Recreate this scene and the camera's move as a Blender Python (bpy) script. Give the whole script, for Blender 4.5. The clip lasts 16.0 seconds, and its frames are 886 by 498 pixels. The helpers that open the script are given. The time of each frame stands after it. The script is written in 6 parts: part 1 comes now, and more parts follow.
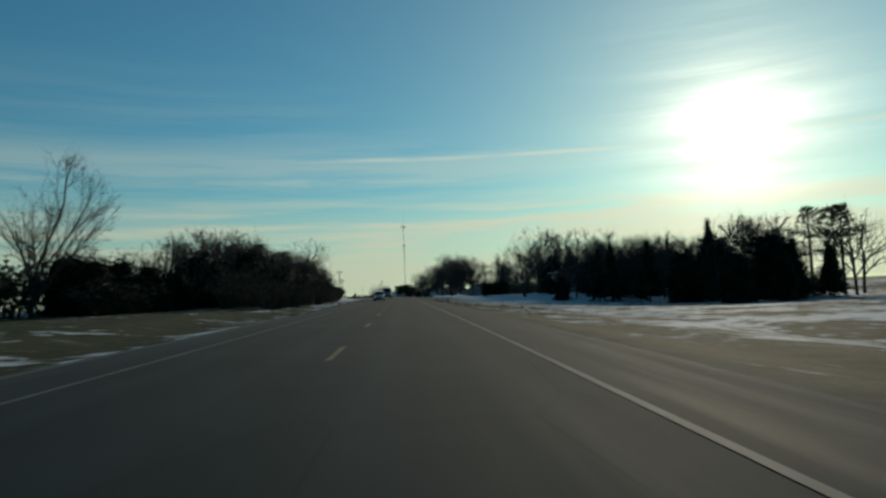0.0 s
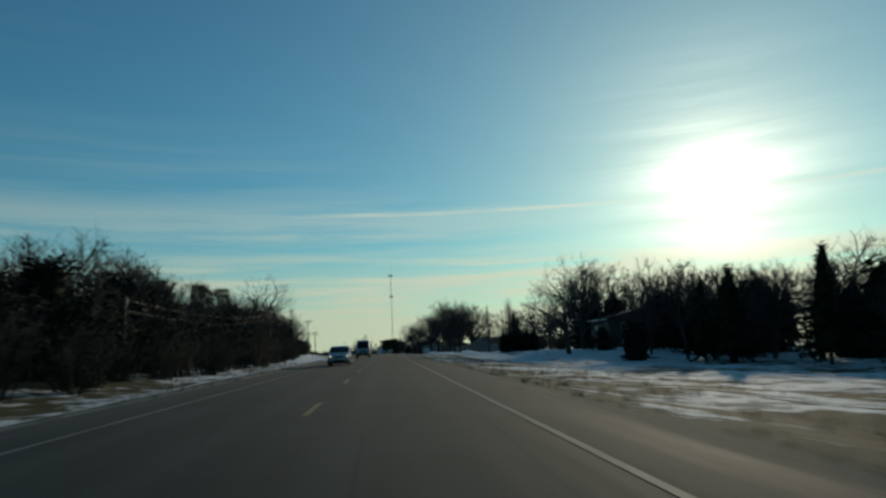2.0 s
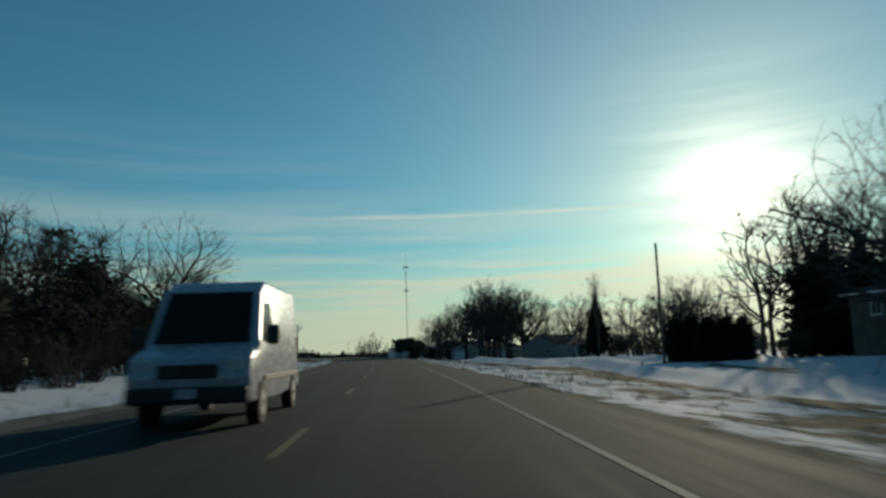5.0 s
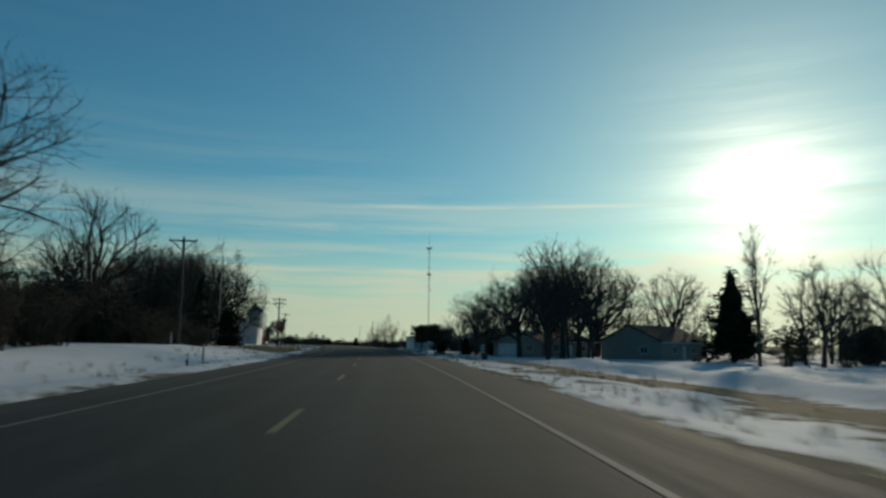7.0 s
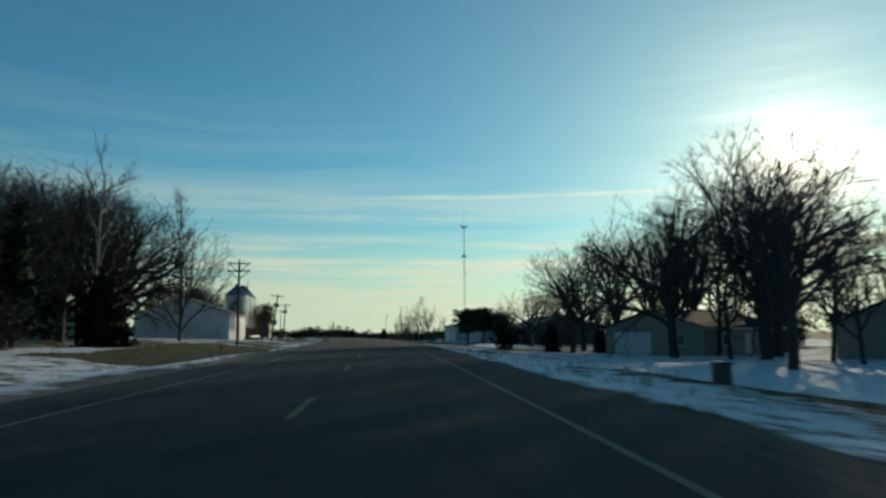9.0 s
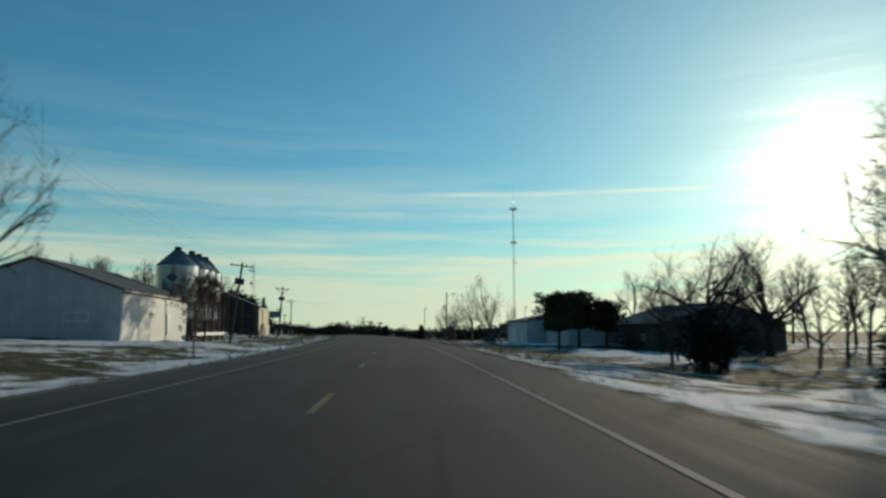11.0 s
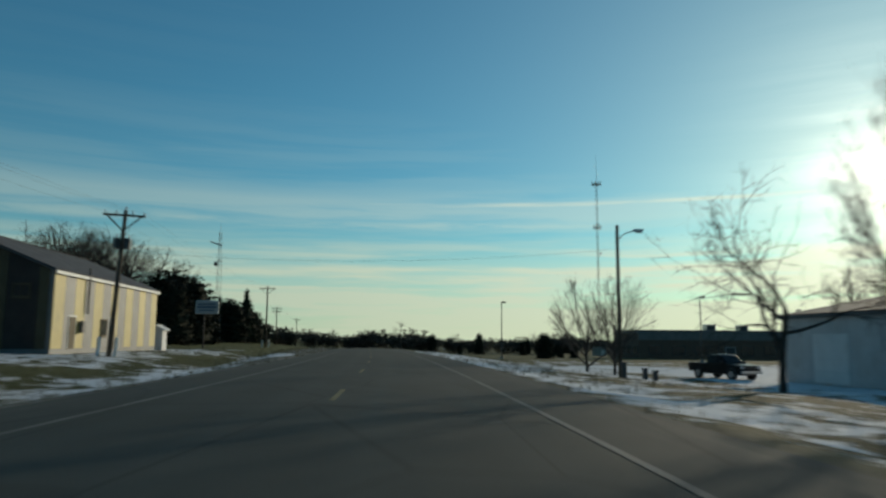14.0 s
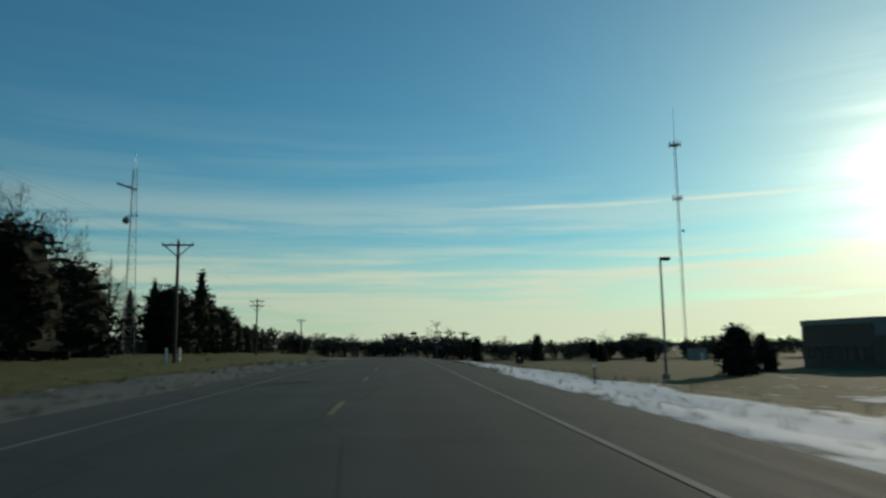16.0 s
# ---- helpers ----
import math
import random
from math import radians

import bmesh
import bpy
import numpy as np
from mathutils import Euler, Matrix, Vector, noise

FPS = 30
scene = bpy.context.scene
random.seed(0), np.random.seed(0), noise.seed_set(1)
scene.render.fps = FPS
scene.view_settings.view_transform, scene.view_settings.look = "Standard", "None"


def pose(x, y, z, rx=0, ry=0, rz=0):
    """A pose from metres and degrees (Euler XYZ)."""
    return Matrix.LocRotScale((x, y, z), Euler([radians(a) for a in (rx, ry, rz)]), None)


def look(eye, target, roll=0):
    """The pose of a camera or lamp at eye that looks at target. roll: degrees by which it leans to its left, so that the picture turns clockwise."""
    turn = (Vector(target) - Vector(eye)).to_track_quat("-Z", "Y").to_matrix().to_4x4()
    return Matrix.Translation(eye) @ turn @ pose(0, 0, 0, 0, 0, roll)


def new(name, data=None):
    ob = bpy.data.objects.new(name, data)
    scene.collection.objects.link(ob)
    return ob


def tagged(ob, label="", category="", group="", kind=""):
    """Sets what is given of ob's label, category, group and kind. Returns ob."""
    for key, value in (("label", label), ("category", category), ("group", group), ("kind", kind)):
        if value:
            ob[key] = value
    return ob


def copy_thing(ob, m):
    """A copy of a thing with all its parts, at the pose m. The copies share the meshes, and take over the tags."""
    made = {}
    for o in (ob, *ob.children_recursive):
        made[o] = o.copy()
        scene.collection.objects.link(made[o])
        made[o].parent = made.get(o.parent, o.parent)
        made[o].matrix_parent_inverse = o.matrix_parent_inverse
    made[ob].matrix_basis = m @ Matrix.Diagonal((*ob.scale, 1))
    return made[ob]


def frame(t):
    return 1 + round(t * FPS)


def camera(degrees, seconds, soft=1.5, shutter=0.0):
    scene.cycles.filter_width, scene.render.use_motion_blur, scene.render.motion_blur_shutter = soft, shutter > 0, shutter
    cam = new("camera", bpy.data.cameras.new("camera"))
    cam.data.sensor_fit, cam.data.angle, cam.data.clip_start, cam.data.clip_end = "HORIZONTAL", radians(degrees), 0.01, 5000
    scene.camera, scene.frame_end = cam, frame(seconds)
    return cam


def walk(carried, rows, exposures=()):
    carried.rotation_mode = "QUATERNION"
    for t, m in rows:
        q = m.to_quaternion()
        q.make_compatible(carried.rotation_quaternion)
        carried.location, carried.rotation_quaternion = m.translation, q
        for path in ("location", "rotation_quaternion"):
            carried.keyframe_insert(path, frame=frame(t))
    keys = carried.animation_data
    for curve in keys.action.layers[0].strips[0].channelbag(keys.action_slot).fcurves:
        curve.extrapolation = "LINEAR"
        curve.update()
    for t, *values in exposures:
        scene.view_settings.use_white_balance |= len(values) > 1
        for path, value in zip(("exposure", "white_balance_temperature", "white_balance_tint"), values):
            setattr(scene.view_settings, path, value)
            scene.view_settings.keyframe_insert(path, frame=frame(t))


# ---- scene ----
from mathutils.bvhtree import BVHTree

# ---- the camera and its way along the road ----
EXPOSURES = [(t, stops, 6820, 4) for t, stops in ((0.0, -0.42), (4.0, -0.38), (7.0, -0.40), (8.5, -0.24), (9.2, -0.04), (11.3, 0.0), (12.0, -0.02), (13.5, -0.16), (14.5, -0.18), (16.0, -0.16))]
cam = camera(63.93, 16.0, soft=2.5, shutter=0.4)
WAY = [
    (0.0, 1.405, 0.000, 0.751, -2.751, 3.531, 2.409),
    (0.5, 1.403, 14.816, 0.794, -3.146, 5.078, 1.891),
    (1.0, 1.339, 29.620, 0.835, -3.195, 6.780, 4.001),
    (1.5, 1.208, 44.412, 0.873, -3.616, 6.329, 1.583),
    (2.0, 1.020, 59.188, 0.908, -3.762, 7.915, 2.484),
    (2.5, 0.805, 73.950, 0.940, -4.328, 6.922, 3.622),
    (3.0, 0.606, 88.698, 0.970, -4.921, 7.670, 2.744),
    (3.5, 0.440, 103.436, 0.997, -4.909, 7.842, 2.255),
    (4.0, 0.298, 118.170, 1.021, -3.311, 8.331, 2.434),
    (4.5, 0.145, 132.905, 1.042, -3.115, 8.279, 2.261),
    (5.0, -0.041, 147.644, 1.061, -2.649, 8.156, 1.847),
    (5.5, -0.278, 162.391, 1.076, -2.092, 8.008, 1.354),
    (6.0, -0.588, 177.145, 1.090, -1.625, 7.885, 0.940),
    (6.5, -1.006, 191.904, 1.100, -1.430, 7.833, 0.767),
    (7.0, -1.581, 206.660, 1.107, -1.167, 7.465, -0.539),
    (7.5, -2.342, 221.406, 1.112, -1.034, 6.947, -0.850),
    (8.0, -3.290, 236.145, 1.114, -0.523, 7.009, -0.296),
    (8.5, -4.404, 250.883, 1.114, 0.445, 6.710, -0.300),
    (9.0, -5.662, 265.626, 1.110, 1.268, 6.669, 0.375),
    (9.5, -7.054, 280.383, 1.104, 1.615, 6.645, 0.321),
    (10.0, -8.576, 295.167, 1.095, 2.443, 6.588, 0.194),
    (10.5, -10.227, 309.999, 1.083, 3.432, 6.519, 0.042),
    (11.0, -12.009, 324.908, 1.069, 4.260, 6.462, -0.085),
    (11.5, -13.926, 339.903, 1.051, 4.607, 6.438, -0.139),
    (12.0, -15.992, 354.974, 1.030, 5.174, 6.361, -0.089),
    (12.5, -18.231, 370.091, 1.006, 5.825, 8.297, -0.214),
    (13.0, -20.669, 385.232, 0.980, 6.594, 8.359, -0.641),
    (13.5, -23.320, 400.377, 0.950, 7.122, 8.134, 0.157),
    (14.0, -26.183, 415.501, 0.917, 7.936, 7.295, -0.374),
    (14.5, -29.244, 430.578, 0.881, 8.684, 6.944, 1.068),
    (15.0, -32.491, 445.577, 0.842, 9.340, 7.281, 1.426),
    (15.5, -35.915, 460.478, 0.801, 9.969, 7.595, 1.279),
    (16.0, -39.512, 475.279, 0.756, 10.394, 7.645, 0.730),
]

walk(cam, [(t, pose(x, y, z, 90 + pitch, roll, yaw)) for t, x, y, z, yaw, pitch, roll in WAY], exposures=EXPOSURES)

# ---- sky and sun ----
SUN_AZ, SUN_EL = 25.9, 11.3     # degrees clockwise from +y, and above the horizon
SUN_DIR = Vector((math.sin(radians(SUN_AZ)) * math.cos(radians(SUN_EL)), math.cos(radians(SUN_AZ)) * math.cos(radians(SUN_EL)), math.sin(radians(SUN_EL))))
sun_data = bpy.data.lights.new("sun", "SUN")
sun_data.energy, sun_data.angle, sun_data.color = 2.6, radians(0.6), (1.0, 0.86, 0.68)
sun = new("sun", sun_data)
sun.matrix_world = look((0, 0, 0), -SUN_DIR)


class Nodes:
    """A short way to write node trees."""

    def __init__(self, tree):
        self.tree = tree
        tree.nodes.clear()

    def add(self, kind, ins=(), **settings):
        node = self.tree.nodes.new(kind)
        if "operation" in settings:
            node.operation = settings["operation"]
        if "use_clamp" in settings:
            node.use_clamp = settings["use_clamp"]
        if "data_type" in settings:
            node.data_type = settings["data_type"]
        if "blend_type" in settings:
            node.blend_type = settings["blend_type"]
        if "interpolation_type" in settings:
            node.interpolation_type = settings["interpolation_type"]
        if "feature" in settings:
            node.feature = settings["feature"]
        if "attribute_name" in settings:
            node.attribute_name = settings["attribute_name"]
        for key, value in dict(ins).items():
            if isinstance(value, bpy.types.NodeSocket):
                self.tree.links.new(value, node.inputs[key])
            else:
                node.inputs[key].default_value = value
        return node

    def math(self, op, a, b=0.0, clamp=False):
        return self.add("ShaderNodeMath", {0: a, 1: b}, operation=op, use_clamp=clamp).outputs[0]

    def ramp(self, fac, stops):
        node = self.add("ShaderNodeValToRGB", {0: fac})
        el = node.color_ramp.elements
        while len(el) < len(stops):
            el.new(0.5)
        for e, (at, col) in zip(el, stops):
            e.position, e.color = at, (*col, 1) if isinstance(col, tuple) else (col, col, col, 1)
        return node.outputs[0]

    def mix(self, fac, a, b, blend="MIX"):
        return self.add("ShaderNodeMix", {0: fac, 6: a, 7: b}, data_type="RGBA", blend_type=blend).outputs[2]

    def noise(self, vec, scale, detail=3.0, rough=0.55):
        return self.add("ShaderNodeTexNoise", {"Vector": vec, "Scale": scale, "Detail": detail, "Roughness": rough}).outputs[0]

    def span(self, v, a, b, c=0.0, d=1.0):
        return self.add("ShaderNodeMapRange", {0: v, 1: a, 2: b, 3: c, 4: d}, interpolation_type="SMOOTHSTEP").outputs[0]


world = bpy.data.worlds.new("winter_sky")
scene.world = world
world.use_nodes = True
N = Nodes(world.node_tree)
way = N.add("ShaderNodeTexCoord").outputs["Generated"]
sky_node = N.add("ShaderNodeTexSky")
sky_node.sky_type, sky_node.sun_disc, sky_node.sun_elevation, sky_node.sun_rotation = "NISHITA", False, radians(SUN_EL), radians(SUN_AZ)
sky_node.air_density, sky_node.dust_density, sky_node.ozone_density = 1.0, 0.25, 3.0
sky = sky_node.outputs[0]
xyz = N.add("ShaderNodeSeparateXYZ", {0: way}).outputs
az = N.math("ARCTAN2", xyz[0], xyz[1])
el = N.math("ARCSINE", xyz[2])
flat = N.add("ShaderNodeCombineXYZ", {0: N.math("MULTIPLY", az, 1.0), 1: N.math("MULTIPLY", el, 11.0)}).outputs[0]
warp = N.noise(flat, 2.2, 3.0)
el2 = N.math("ADD", el, N.math("MULTIPLY", N.math("SUBTRACT", warp, 0.5), 0.028))
streaks = N.noise(N.add("ShaderNodeCombineXYZ", {0: N.math("MULTIPLY", az, 0.9), 1: N.math("MULTIPLY", el2, 16.0), 2: 3.1}).outputs[0], 2.4, 5.0, 0.6)
wisps = N.noise(N.add("ShaderNodeCombineXYZ", {0: N.math("ADD", N.math("MULTIPLY", az, 2.0), N.math("MULTIPLY", el, 3.0)), 1: N.math("MULTIPLY", el2, 13.0), 2: 7.7}).outputs[0], 1.9, 6.0, 0.62)
# bands of thin cloud: pale veil over the horizon, a blue gap, a long bright streak, faint wisps higher up
cover = N.ramp(N.math("MULTIPLY", el2, 3.0), [(0.0, 0.97), (0.12, 0.94), (0.19, 0.78), (0.27, 0.86), (0.33, 0.90), (0.38, 0.45), (0.44, 0.22), (0.50, 0.36), (0.56, 0.36), (0.64, 0.14), (0.78, 0.10), (1.0, 0.02)])
veil = N.math("MULTIPLY", cover, N.math("ADD", N.span(streaks, 0.34, 0.62, 0.30, 1.25), N.span(el, 0.02, 0.14, 0.5, 0.0)), True)
el3 = N.math("ADD", el, N.math("MULTIPLY", N.math("SUBTRACT", warp, 0.5), 0.008))
line = N.math("MULTIPLY", N.span(N.math("ABSOLUTE", N.math("SUBTRACT", el3, 0.1885)), 0.0, 0.008, 1.0, 0.0), N.math("MULTIPLY", N.span(N.noise(flat, 5.0, 4.0), 0.34, 0.60, 0.55, 1.0), N.span(az, -0.45, 0.0, 0.15, 0.9)))
line = N.math("MAXIMUM", line, N.math("MULTIPLY", N.span(N.math("ABSOLUTE", N.math("SUBTRACT", el2, 0.160)), 0.0, 0.012, 0.5, 0.0), N.span(wisps, 0.40, 0.62, 0.1, 1.0)))
line = N.math("MAXIMUM", line, N.math("MULTIPLY", N.span(N.math("ABSOLUTE", N.math("SUBTRACT", el2, 0.118)), 0.0, 0.010, 0.8, 0.0), N.span(warp, 0.40, 0.60, 0.2, 1.0)))
line = N.math("MAXIMUM", line, N.math("MULTIPLY", N.span(N.math("ABSOLUTE", N.math("SUBTRACT", el3, 0.174)), 0.0, 0.016, 0.55, 0.0), N.math("MULTIPLY", N.span(N.noise(flat, 3.0, 5.0), 0.36, 0.62, 0.2, 1.0), N.span(az, -0.05, 0.35, 0.0, 1.0))))
high = N.math("MULTIPLY", N.span(wisps, 0.52, 0.80, 0.0, 0.45), N.math("MULTIPLY", N.span(el, 0.18, 0.34, 1.0, 0.2), N.span(az, -0.2, 0.3, 0.12, 1.0)))
clouds = N.math("MAXIMUM", N.math("MAXIMUM", veil, line), high, True)
toward = N.add("ShaderNodeVectorMath", {0: way, 1: tuple(SUN_DIR)}, operation="DOT_PRODUCT").outputs["Value"]
off = N.math("ARCCOSINE", N.math("MINIMUM", toward, 1.0))
clouds = N.math("MAXIMUM", clouds, N.math("MULTIPLY", N.math("EXPONENT", N.math("MULTIPLY", off, -1.0 / 0.20)), 1.0), True)
cloud_col = N.ramp(el2, [(0.0, (10.5, 11.9, 9.0)), (0.10, (10.1, 12.0, 10.2)), (0.17, (9.9, 11.9, 11.0)), (0.30, (7.8, 10.4, 10.7)), (1.0, (5.4, 8.6, 9.6))])
cloud_col = N.mix(1.0, cloud_col, N.ramp(N.math("DIVIDE", off, 3.1416), [(0.0, (0.90, 0.84, 0.78)), (0.06, (0.80, 0.77, 0.74)), (0.13, (0.68, 0.67, 0.67)), (0.24, (0.55, 0.56, 0.57)), (0.36, (0.46, 0.475, 0.49)), (0.70, (0.18, 0.18, 0.18)), (1.0, (0.14, 0.14, 0.14))]), "MULTIPLY")
sky_col = N.mix(1.0, sky, (0.46, 1.02, 1.07, 1), "MULTIPLY")
# the bright ring of light scattered by thin cloud round the sun
core = N.math("MULTIPLY", N.math("EXPONENT", N.math("MULTIPLY", off, -1.0 / 0.048)), N.span(streaks, 0.30, 0.70, 15.0, 40.0))
halo = N.math("MULTIPLY", N.math("EXPONENT", N.math("MULTIPLY", off, -1.0 / 0.26)), 0.9)
glow_col = N.mix(1.0, N.mix(1.0, (1.0, 0.92, 0.80, 1), N.add("ShaderNodeCombineXYZ", {0: core, 1: core, 2: core}).outputs[0], "MULTIPLY"),
                 N.mix(1.0, (1.16, 0.93, 0.70, 1), N.add("ShaderNodeCombineXYZ", {0: halo, 1: halo, 2: halo}).outputs[0], "MULTIPLY"), "ADD")
total = N.mix(1.0, N.mix(clouds, sky_col, cloud_col), glow_col, "ADD")
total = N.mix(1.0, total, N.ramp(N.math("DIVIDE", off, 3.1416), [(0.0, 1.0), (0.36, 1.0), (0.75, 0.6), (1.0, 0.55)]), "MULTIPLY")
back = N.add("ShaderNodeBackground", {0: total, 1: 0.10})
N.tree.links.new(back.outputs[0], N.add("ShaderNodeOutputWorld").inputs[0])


# ---- materials ----
def surface(name, low, high, rough=0.8, scale=3.0, fine=40.0, bump=0.15, metal=0.0, per=0.0, stretch=(1, 1, 1), stain=None, distance=0.02, spec=0.5):
    """A procedural surface: two colours mixed by coarse and fine noise, with relief; per varies it from piece to piece; stain adds a third colour in blotches."""
    m = bpy.data.materials.new(name)
    m.use_nodes = True
    n = Nodes(m.node_tree)
    at = n.add("ShaderNodeMapping", {0: n.add("ShaderNodeTexCoord").outputs["Object"], 3: stretch}).outputs[0]
    coarse, grain = n.noise(at, scale, 4.0), n.noise(at, fine, 4.0, 0.65)
    blend = n.math("ADD", n.math("MULTIPLY", n.span(coarse, 0.3, 0.7), 0.6), n.math("MULTIPLY", grain, 0.4), True)
    col = n.mix(blend, (*low, 1), (*high, 1))
    if stain:
        col = n.mix(n.span(n.noise(at, scale * 0.37, 5.0, 0.7), 0.52, 0.72, 0.0, 0.75), col, (*stain, 1))
    if per:
        rnd = n.add("ShaderNodeObjectInfo").outputs["Random"]
        col = n.mix(1.0, col, n.ramp(rnd, [(0.0, 1.0 - per), (1.0, 1.0 + per)]), "MULTIPLY")
    rel = n.add("ShaderNodeBump", {"Strength": bump, "Distance": distance, "Height": n.math("ADD", grain, coarse)}).outputs[0]
    bsdf = n.add("ShaderNodeBsdfPrincipled", {"Base Color": col, "Roughness": n.span(grain, 0.2, 0.8, rough - 0.08, min(1.0, rough + 0.08)), "Metallic": metal, "Normal": rel, "Specular IOR Level": spec})
    n.tree.links.new(bsdf.outputs[0], n.add("ShaderNodeOutputMaterial").inputs[0])
    return m


def emitter(name, colour, strength):
    m = bpy.data.materials.new(name)
    m.use_nodes = True
    n = Nodes(m.node_tree)
    n.tree.links.new(n.add("ShaderNodeEmission", {0: (*colour, 1), 1: strength}).outputs[0], n.add("ShaderNodeOutputMaterial").inputs[0])
    return m


def glass(name, tint=(0.03, 0.035, 0.04)):
    return surface(name, tint, tuple(c * 1.3 for c in tint), 0.12, 1.0, 6.0, 0.0, spec=0.8)


BARK = surface("bark", (0.034, 0.029, 0.024), (0.080, 0.068, 0.058), 0.9, 4.0, 30.0, 0.6, stretch=(1, 1, 0.3))
TWIG = surface("twig_bark", (0.036, 0.029, 0.025), (0.078, 0.064, 0.055), 0.9, 2.0, 20.0, 0.1)
BIRCH = surface("pale_bark", (0.30, 0.28, 0.24), (0.5, 0.48, 0.43), 0.85, 3.0, 20.0, 0.3, stain=(0.06, 0.05, 0.05))
NEEDLE = surface("needles", (0.011, 0.019, 0.010), (0.027, 0.041, 0.020), 0.9, 1.5, 25.0, 0.1, per=0.08, spec=0.15)
CEDAR = surface("brown_green_sprays", (0.012, 0.015, 0.009), (0.026, 0.030, 0.018), 0.9, 1.5, 25.0, 0.1, per=0.08, spec=0.15)
PINE = surface("pine_needles", (0.032, 0.040, 0.019), (0.065, 0.072, 0.036), 0.9, 1.5, 25.0, 0.1, per=0.12, spec=0.15)
DRYLEAF = surface("dry_leaves", (0.075, 0.034, 0.018), (0.17, 0.078, 0.040), 0.85, 3.0, 25.0, 0.1)
BRUSH = surface("brush_twigs", (0.026, 0.022, 0.014), (0.060, 0.050, 0.031), 0.9, 1.5, 20.0, 0.1, per=0.2)
# twigs of the distant trees, paled in colour to imitate haze
HAZED_TWIG = surface("hazed_twigs", (0.060, 0.052, 0.042), (0.115, 0.100, 0.080), 0.9, 1.5, 20.0, 0.1, per=0.3)
WOOD_POLE = surface("weathered_pole_wood", (0.055, 0.043, 0.033), (0.12, 0.098, 0.078), 0.88, 2.0, 25.0, 0.4, stretch=(1, 1, 0.15))
PORCELAIN = surface("grey_porcelain", (0.35, 0.36, 0.37), (0.5, 0.5, 0.5), 0.25)
STEEL = surface("galvanized_steel", (0.42, 0.44, 0.46), (0.62, 0.64, 0.66), 0.30, 2.0, 14.0, 0.05, metal=0.9, stain=(0.30, 0.31, 0.32))
BIN_STEEL = surface("corrugated_bin_steel", (0.46, 0.48, 0.50), (0.54, 0.55, 0.56), 0.21, 0.5, 9.0, 0.0, metal=0.85, per=0.05)
BIN_ROOF = surface("dull_roof_steel", (0.16, 0.17, 0.19), (0.28, 0.30, 0.32), 0.5, 1.5, 12.0, 0.1, metal=0.6)
RUST = surface("rusty_brown_steel", (0.07, 0.030, 0.020), (0.15, 0.065, 0.04), 0.8, 2.0, 20.0, 0.2)
DARK_STEEL = surface("dark_painted_steel", (0.05, 0.052, 0.055), (0.10, 0.10, 0.105), 0.5, 2.0, 20.0, 0.1)
CABLE = surface("cable_sheath", (0.03, 0.03, 0.03), (0.07, 0.07, 0.07), 0.6, 1.0, 10.0, 0.0)
YELLOW_PANEL = surface("yellow_sheet_steel", (0.44, 0.35, 0.12), (0.54, 0.44, 0.17), 0.55, 0.8, 16.0, 0.08, per=0.06, stain=(0.36, 0.29, 0.12))
GREY_PANEL = surface("grey_sheet_steel", (0.17, 0.165, 0.16), (0.25, 0.245, 0.24), 0.55, 0.8, 16.0, 0.08, per=0.06)
WHITE_PANEL = surface("white_sheet_steel", (0.50, 0.50, 0.49), (0.62, 0.62, 0.61), 0.55, 0.8, 16.0, 0.08, per=0.04, stain=(0.42, 0.41, 0.38))
WHITE_PAINT = surface("white_paint", (0.70, 0.70, 0.68), (0.80, 0.80, 0.78), 0.6, 1.5, 25.0, 0.08, stain=(0.58, 0.57, 0.54))
DARK_SIDING = surface("dark_brown_siding", (0.085, 0.068, 0.055), (0.15, 0.125, 0.10), 0.8, 1.5, 25.0, 0.1, per=0.05)
CREAM_SIDING = surface("cream_siding", (0.28, 0.265, 0.23), (0.36, 0.34, 0.30), 0.7, 1.5, 25.0, 0.1, per=0.05)
# sheets for the barn's front gable, with its shade mixed into the colour
GABLE_SHADE_BROWN = surface("shade_brown_sheet_steel", (0.040, 0.030, 0.027), (0.070, 0.054, 0.048), 0.7, 0.8, 16.0, 0.08, per=0.08, spec=0.25)
GABLE_SHADE_TAN = surface("shade_tan_sheet_steel", (0.10, 0.078, 0.046), (0.15, 0.118, 0.070), 0.7, 0.8, 16.0, 0.08, per=0.08, spec=0.25)
BROWN_BRICK = surface("brown_brick_wall", (0.13, 0.085, 0.065), (0.24, 0.16, 0.12), 0.9, 3.0, 40.0, 0.3)
SHINGLE = surface("asphalt_shingle", (0.034, 0.031, 0.030), (0.080, 0.074, 0.070), 0.95, 2.0, 30.0, 0.4, per=0.12, spec=0.15)
ROOF_METAL = surface("dark_roof_metal", (0.07, 0.07, 0.075), (0.13, 0.13, 0.135), 0.85, 1.0, 15.0, 0.1, spec=0.2)
GLASS = glass("window_glass")
CAR_GLASS = surface("car_glass", (0.012, 0.014, 0.016), (0.016, 0.018, 0.02), 0.14, 1.0, 6.0, 0.0, spec=0.2)
WHITE_CAR = surface("white_car_paint", (0.54, 0.55, 0.53), (0.62, 0.62, 0.60), 0.22, 0.6, 8.0, 0.01, stain=(0.55, 0.54, 0.52))
SILVER_CAR = surface("silver_van_paint", (0.42, 0.45, 0.50), (0.52, 0.54, 0.58), 0.25, 0.6, 8.0, 0.01, metal=0.2, stain=(0.38, 0.38, 0.38))
DARK_CAR = surface("dark_truck_paint", (0.010, 0.011, 0.012), (0.018, 0.019, 0.020), 0.32, 0.6, 8.0, 0.01, spec=0.12)
